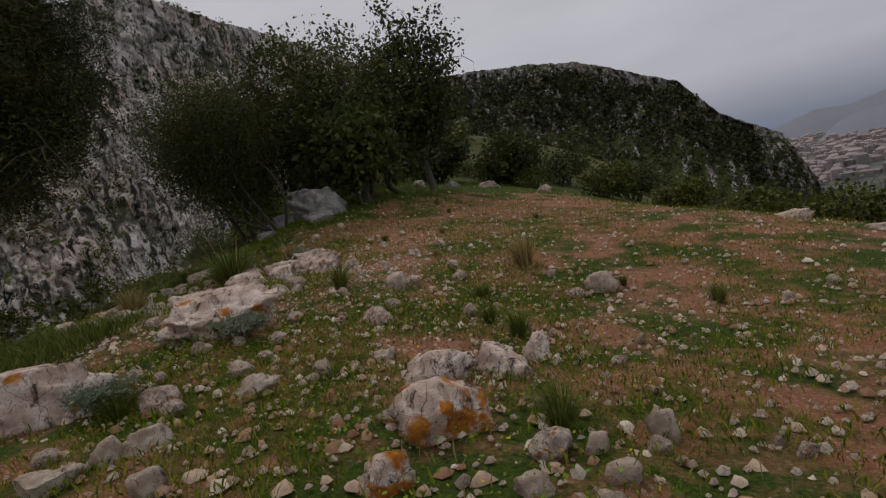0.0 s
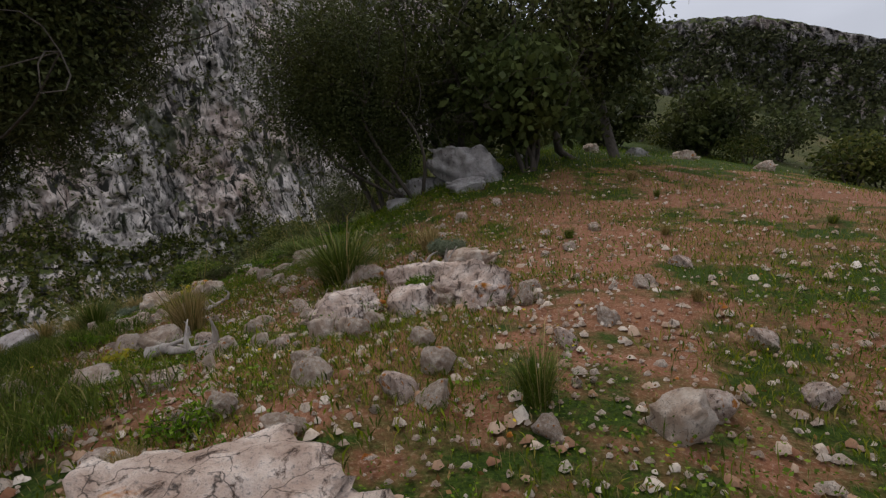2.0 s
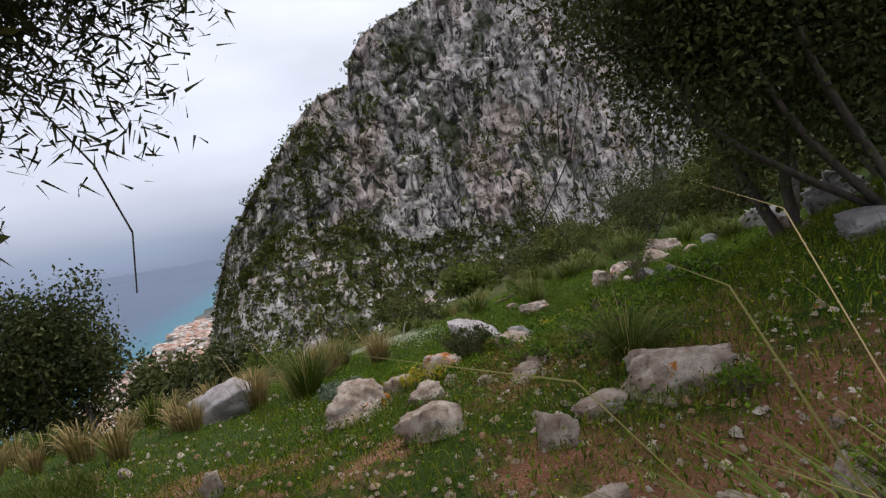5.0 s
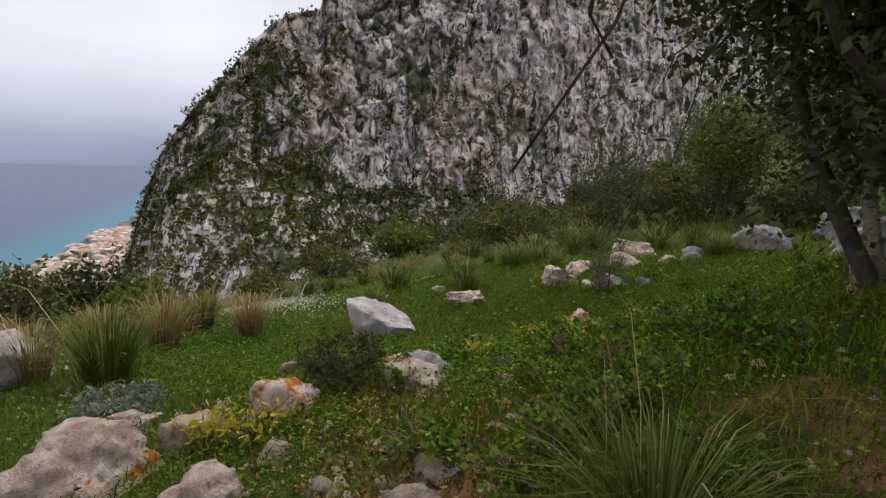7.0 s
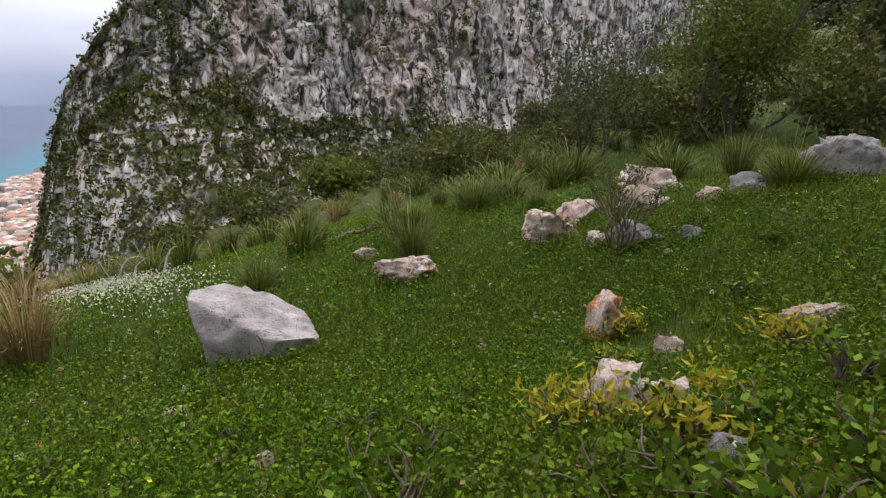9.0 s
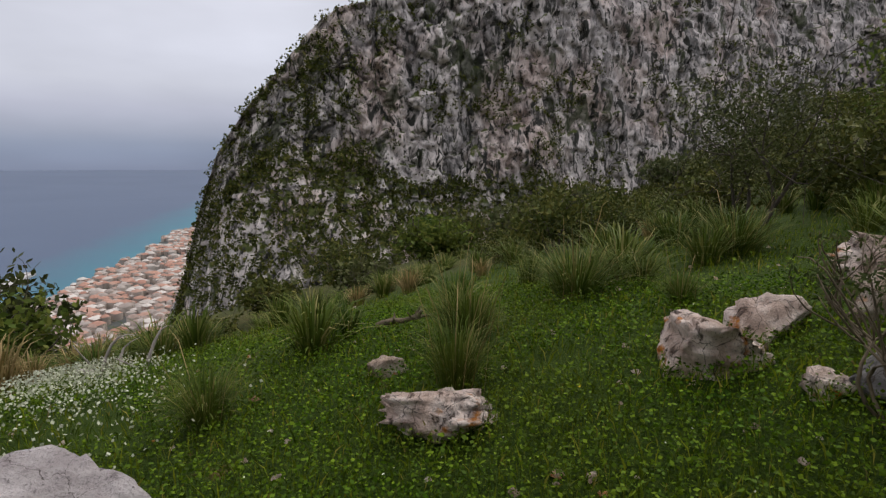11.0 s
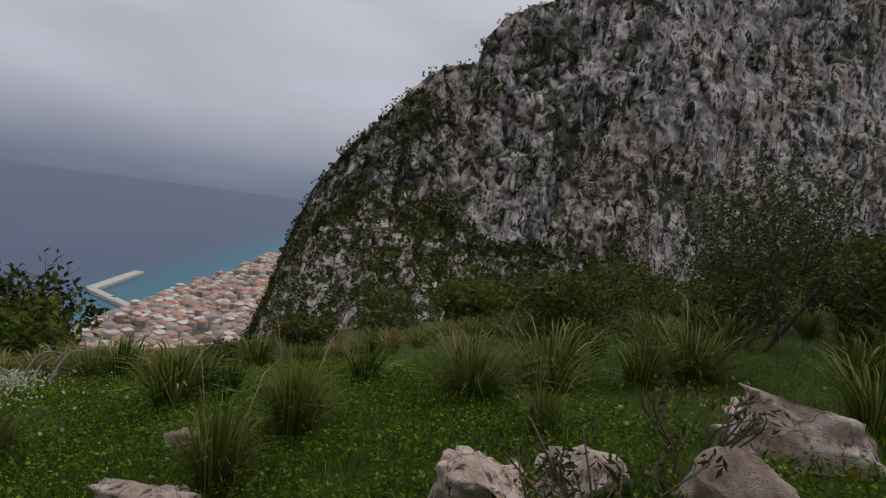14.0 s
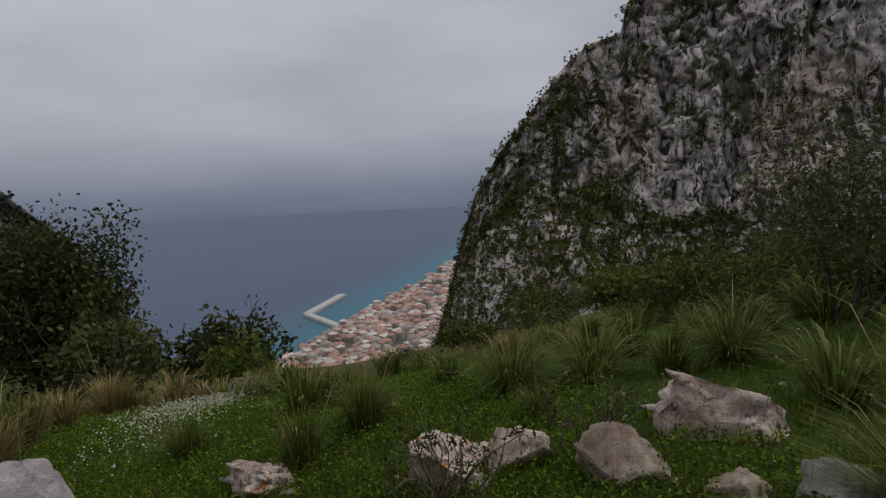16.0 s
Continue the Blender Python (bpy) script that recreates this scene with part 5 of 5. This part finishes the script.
for x, y, s in ((-11.0, 13.7, 0.36), (-11.2, 13.5, 0.3), (-11.12, 17.0, 0.3), (-10.95, 17.05, 0.3), (-10.55, 16.8, 0.28), (-10.4, 18.3, 0.3), (-11.5, 19.0, 0.25), (-11.35, 18.2, 0.2), (-10.9, 15.8, 0.16), (-10.6, 17.5, 0.2), (-10.2, 16.2, 0.16), (-6.9, 8.6, 0.16)):
    shrub("yellow_herb", x, y, s * 0.7, s * 0.7, 6, 9, M_YELLOW, "leafy herb turning bright yellow", 0.06)
for k in range(70):
    x, y = rng.uniform(-11.6, -8.6), rng.uniform(13.6, 19.6)
    if np.hypot(walk_line[:, 0] - x, walk_line[:, 1] - y).min() < 0.3:
        continue
    shrub("leafy_herb", x, y, rng.uniform(0.12, 0.26), rng.uniform(0.16, 0.26), 6, 7, M_HERB if k % 3 else M_CLOVER, "leafy green herb with broad lobed leaves", 0.042, stem=M_STEM, wide=1.5)
for x, y in scatter(26, 1.9, 0.45, 0.9):
    shrub("leafy_herb", x, y, rng.uniform(0.12, 0.22), 0.17, 9, 14, M_CLOVER, "leafy dark green herb in the turf", 0.038)


def dead_branch(x, y, turn, length, label, mat=M_DEAD, thick=1.0):
    root = tagged(new("dead_branch"), label, "branch")
    root.matrix_world = pose(x, y, gz(x, y) + 0.02, 0, 0, turn)
    knots = [Vector((0, 0, 0.05))]
    for k in range(4):
        knots.append(knots[-1] + Vector((length / 4, rng.normal(0, 0.07) * length, rng.uniform(0.0, 0.07))))
    bm = bmesh.new()
    for k in range(4):
        limb(bm, knots[k], knots[k + 1], 0.042 * thick * (1 - k * 0.18), 0.042 * thick * (0.82 - k * 0.18), 0.05, 4, 7)
    part("stem", bm, mat, root)
    for k in range(4):
        for side in (-1, 1):
            if rng.uniform() < 0.8:
                bm = bmesh.new()
                limb(bm, knots[k + 1], knots[k + 1] + Vector((rng.uniform(-0.1, 0.2), side * rng.uniform(0.06, 0.24), rng.uniform(0.06, 0.34))) * length, 0.022 * thick, 0.006, 0.15, 5, 6)
                part("twig", bm, mat, root)
    return root


dead_branch(-6.35, 8.5, -12, 0.8, "bleached forked dead branch lying on stones", thick=1.4)
dead_branch(-4.95, 11.25, -25, 0.9, "twisted bleached root lying by a grey-green herb")
dead_branch(-19.4, 17.9, 25, 1.8, "grey dead log lying in the grass")
dead_branch(-16.2, 20.2, 30, 0.6, "brown fallen branch at the edge of the turf", M_STEM)
dead_branch(-7.7, 10.5, 80, 0.35, "short bleached stick on red soil")
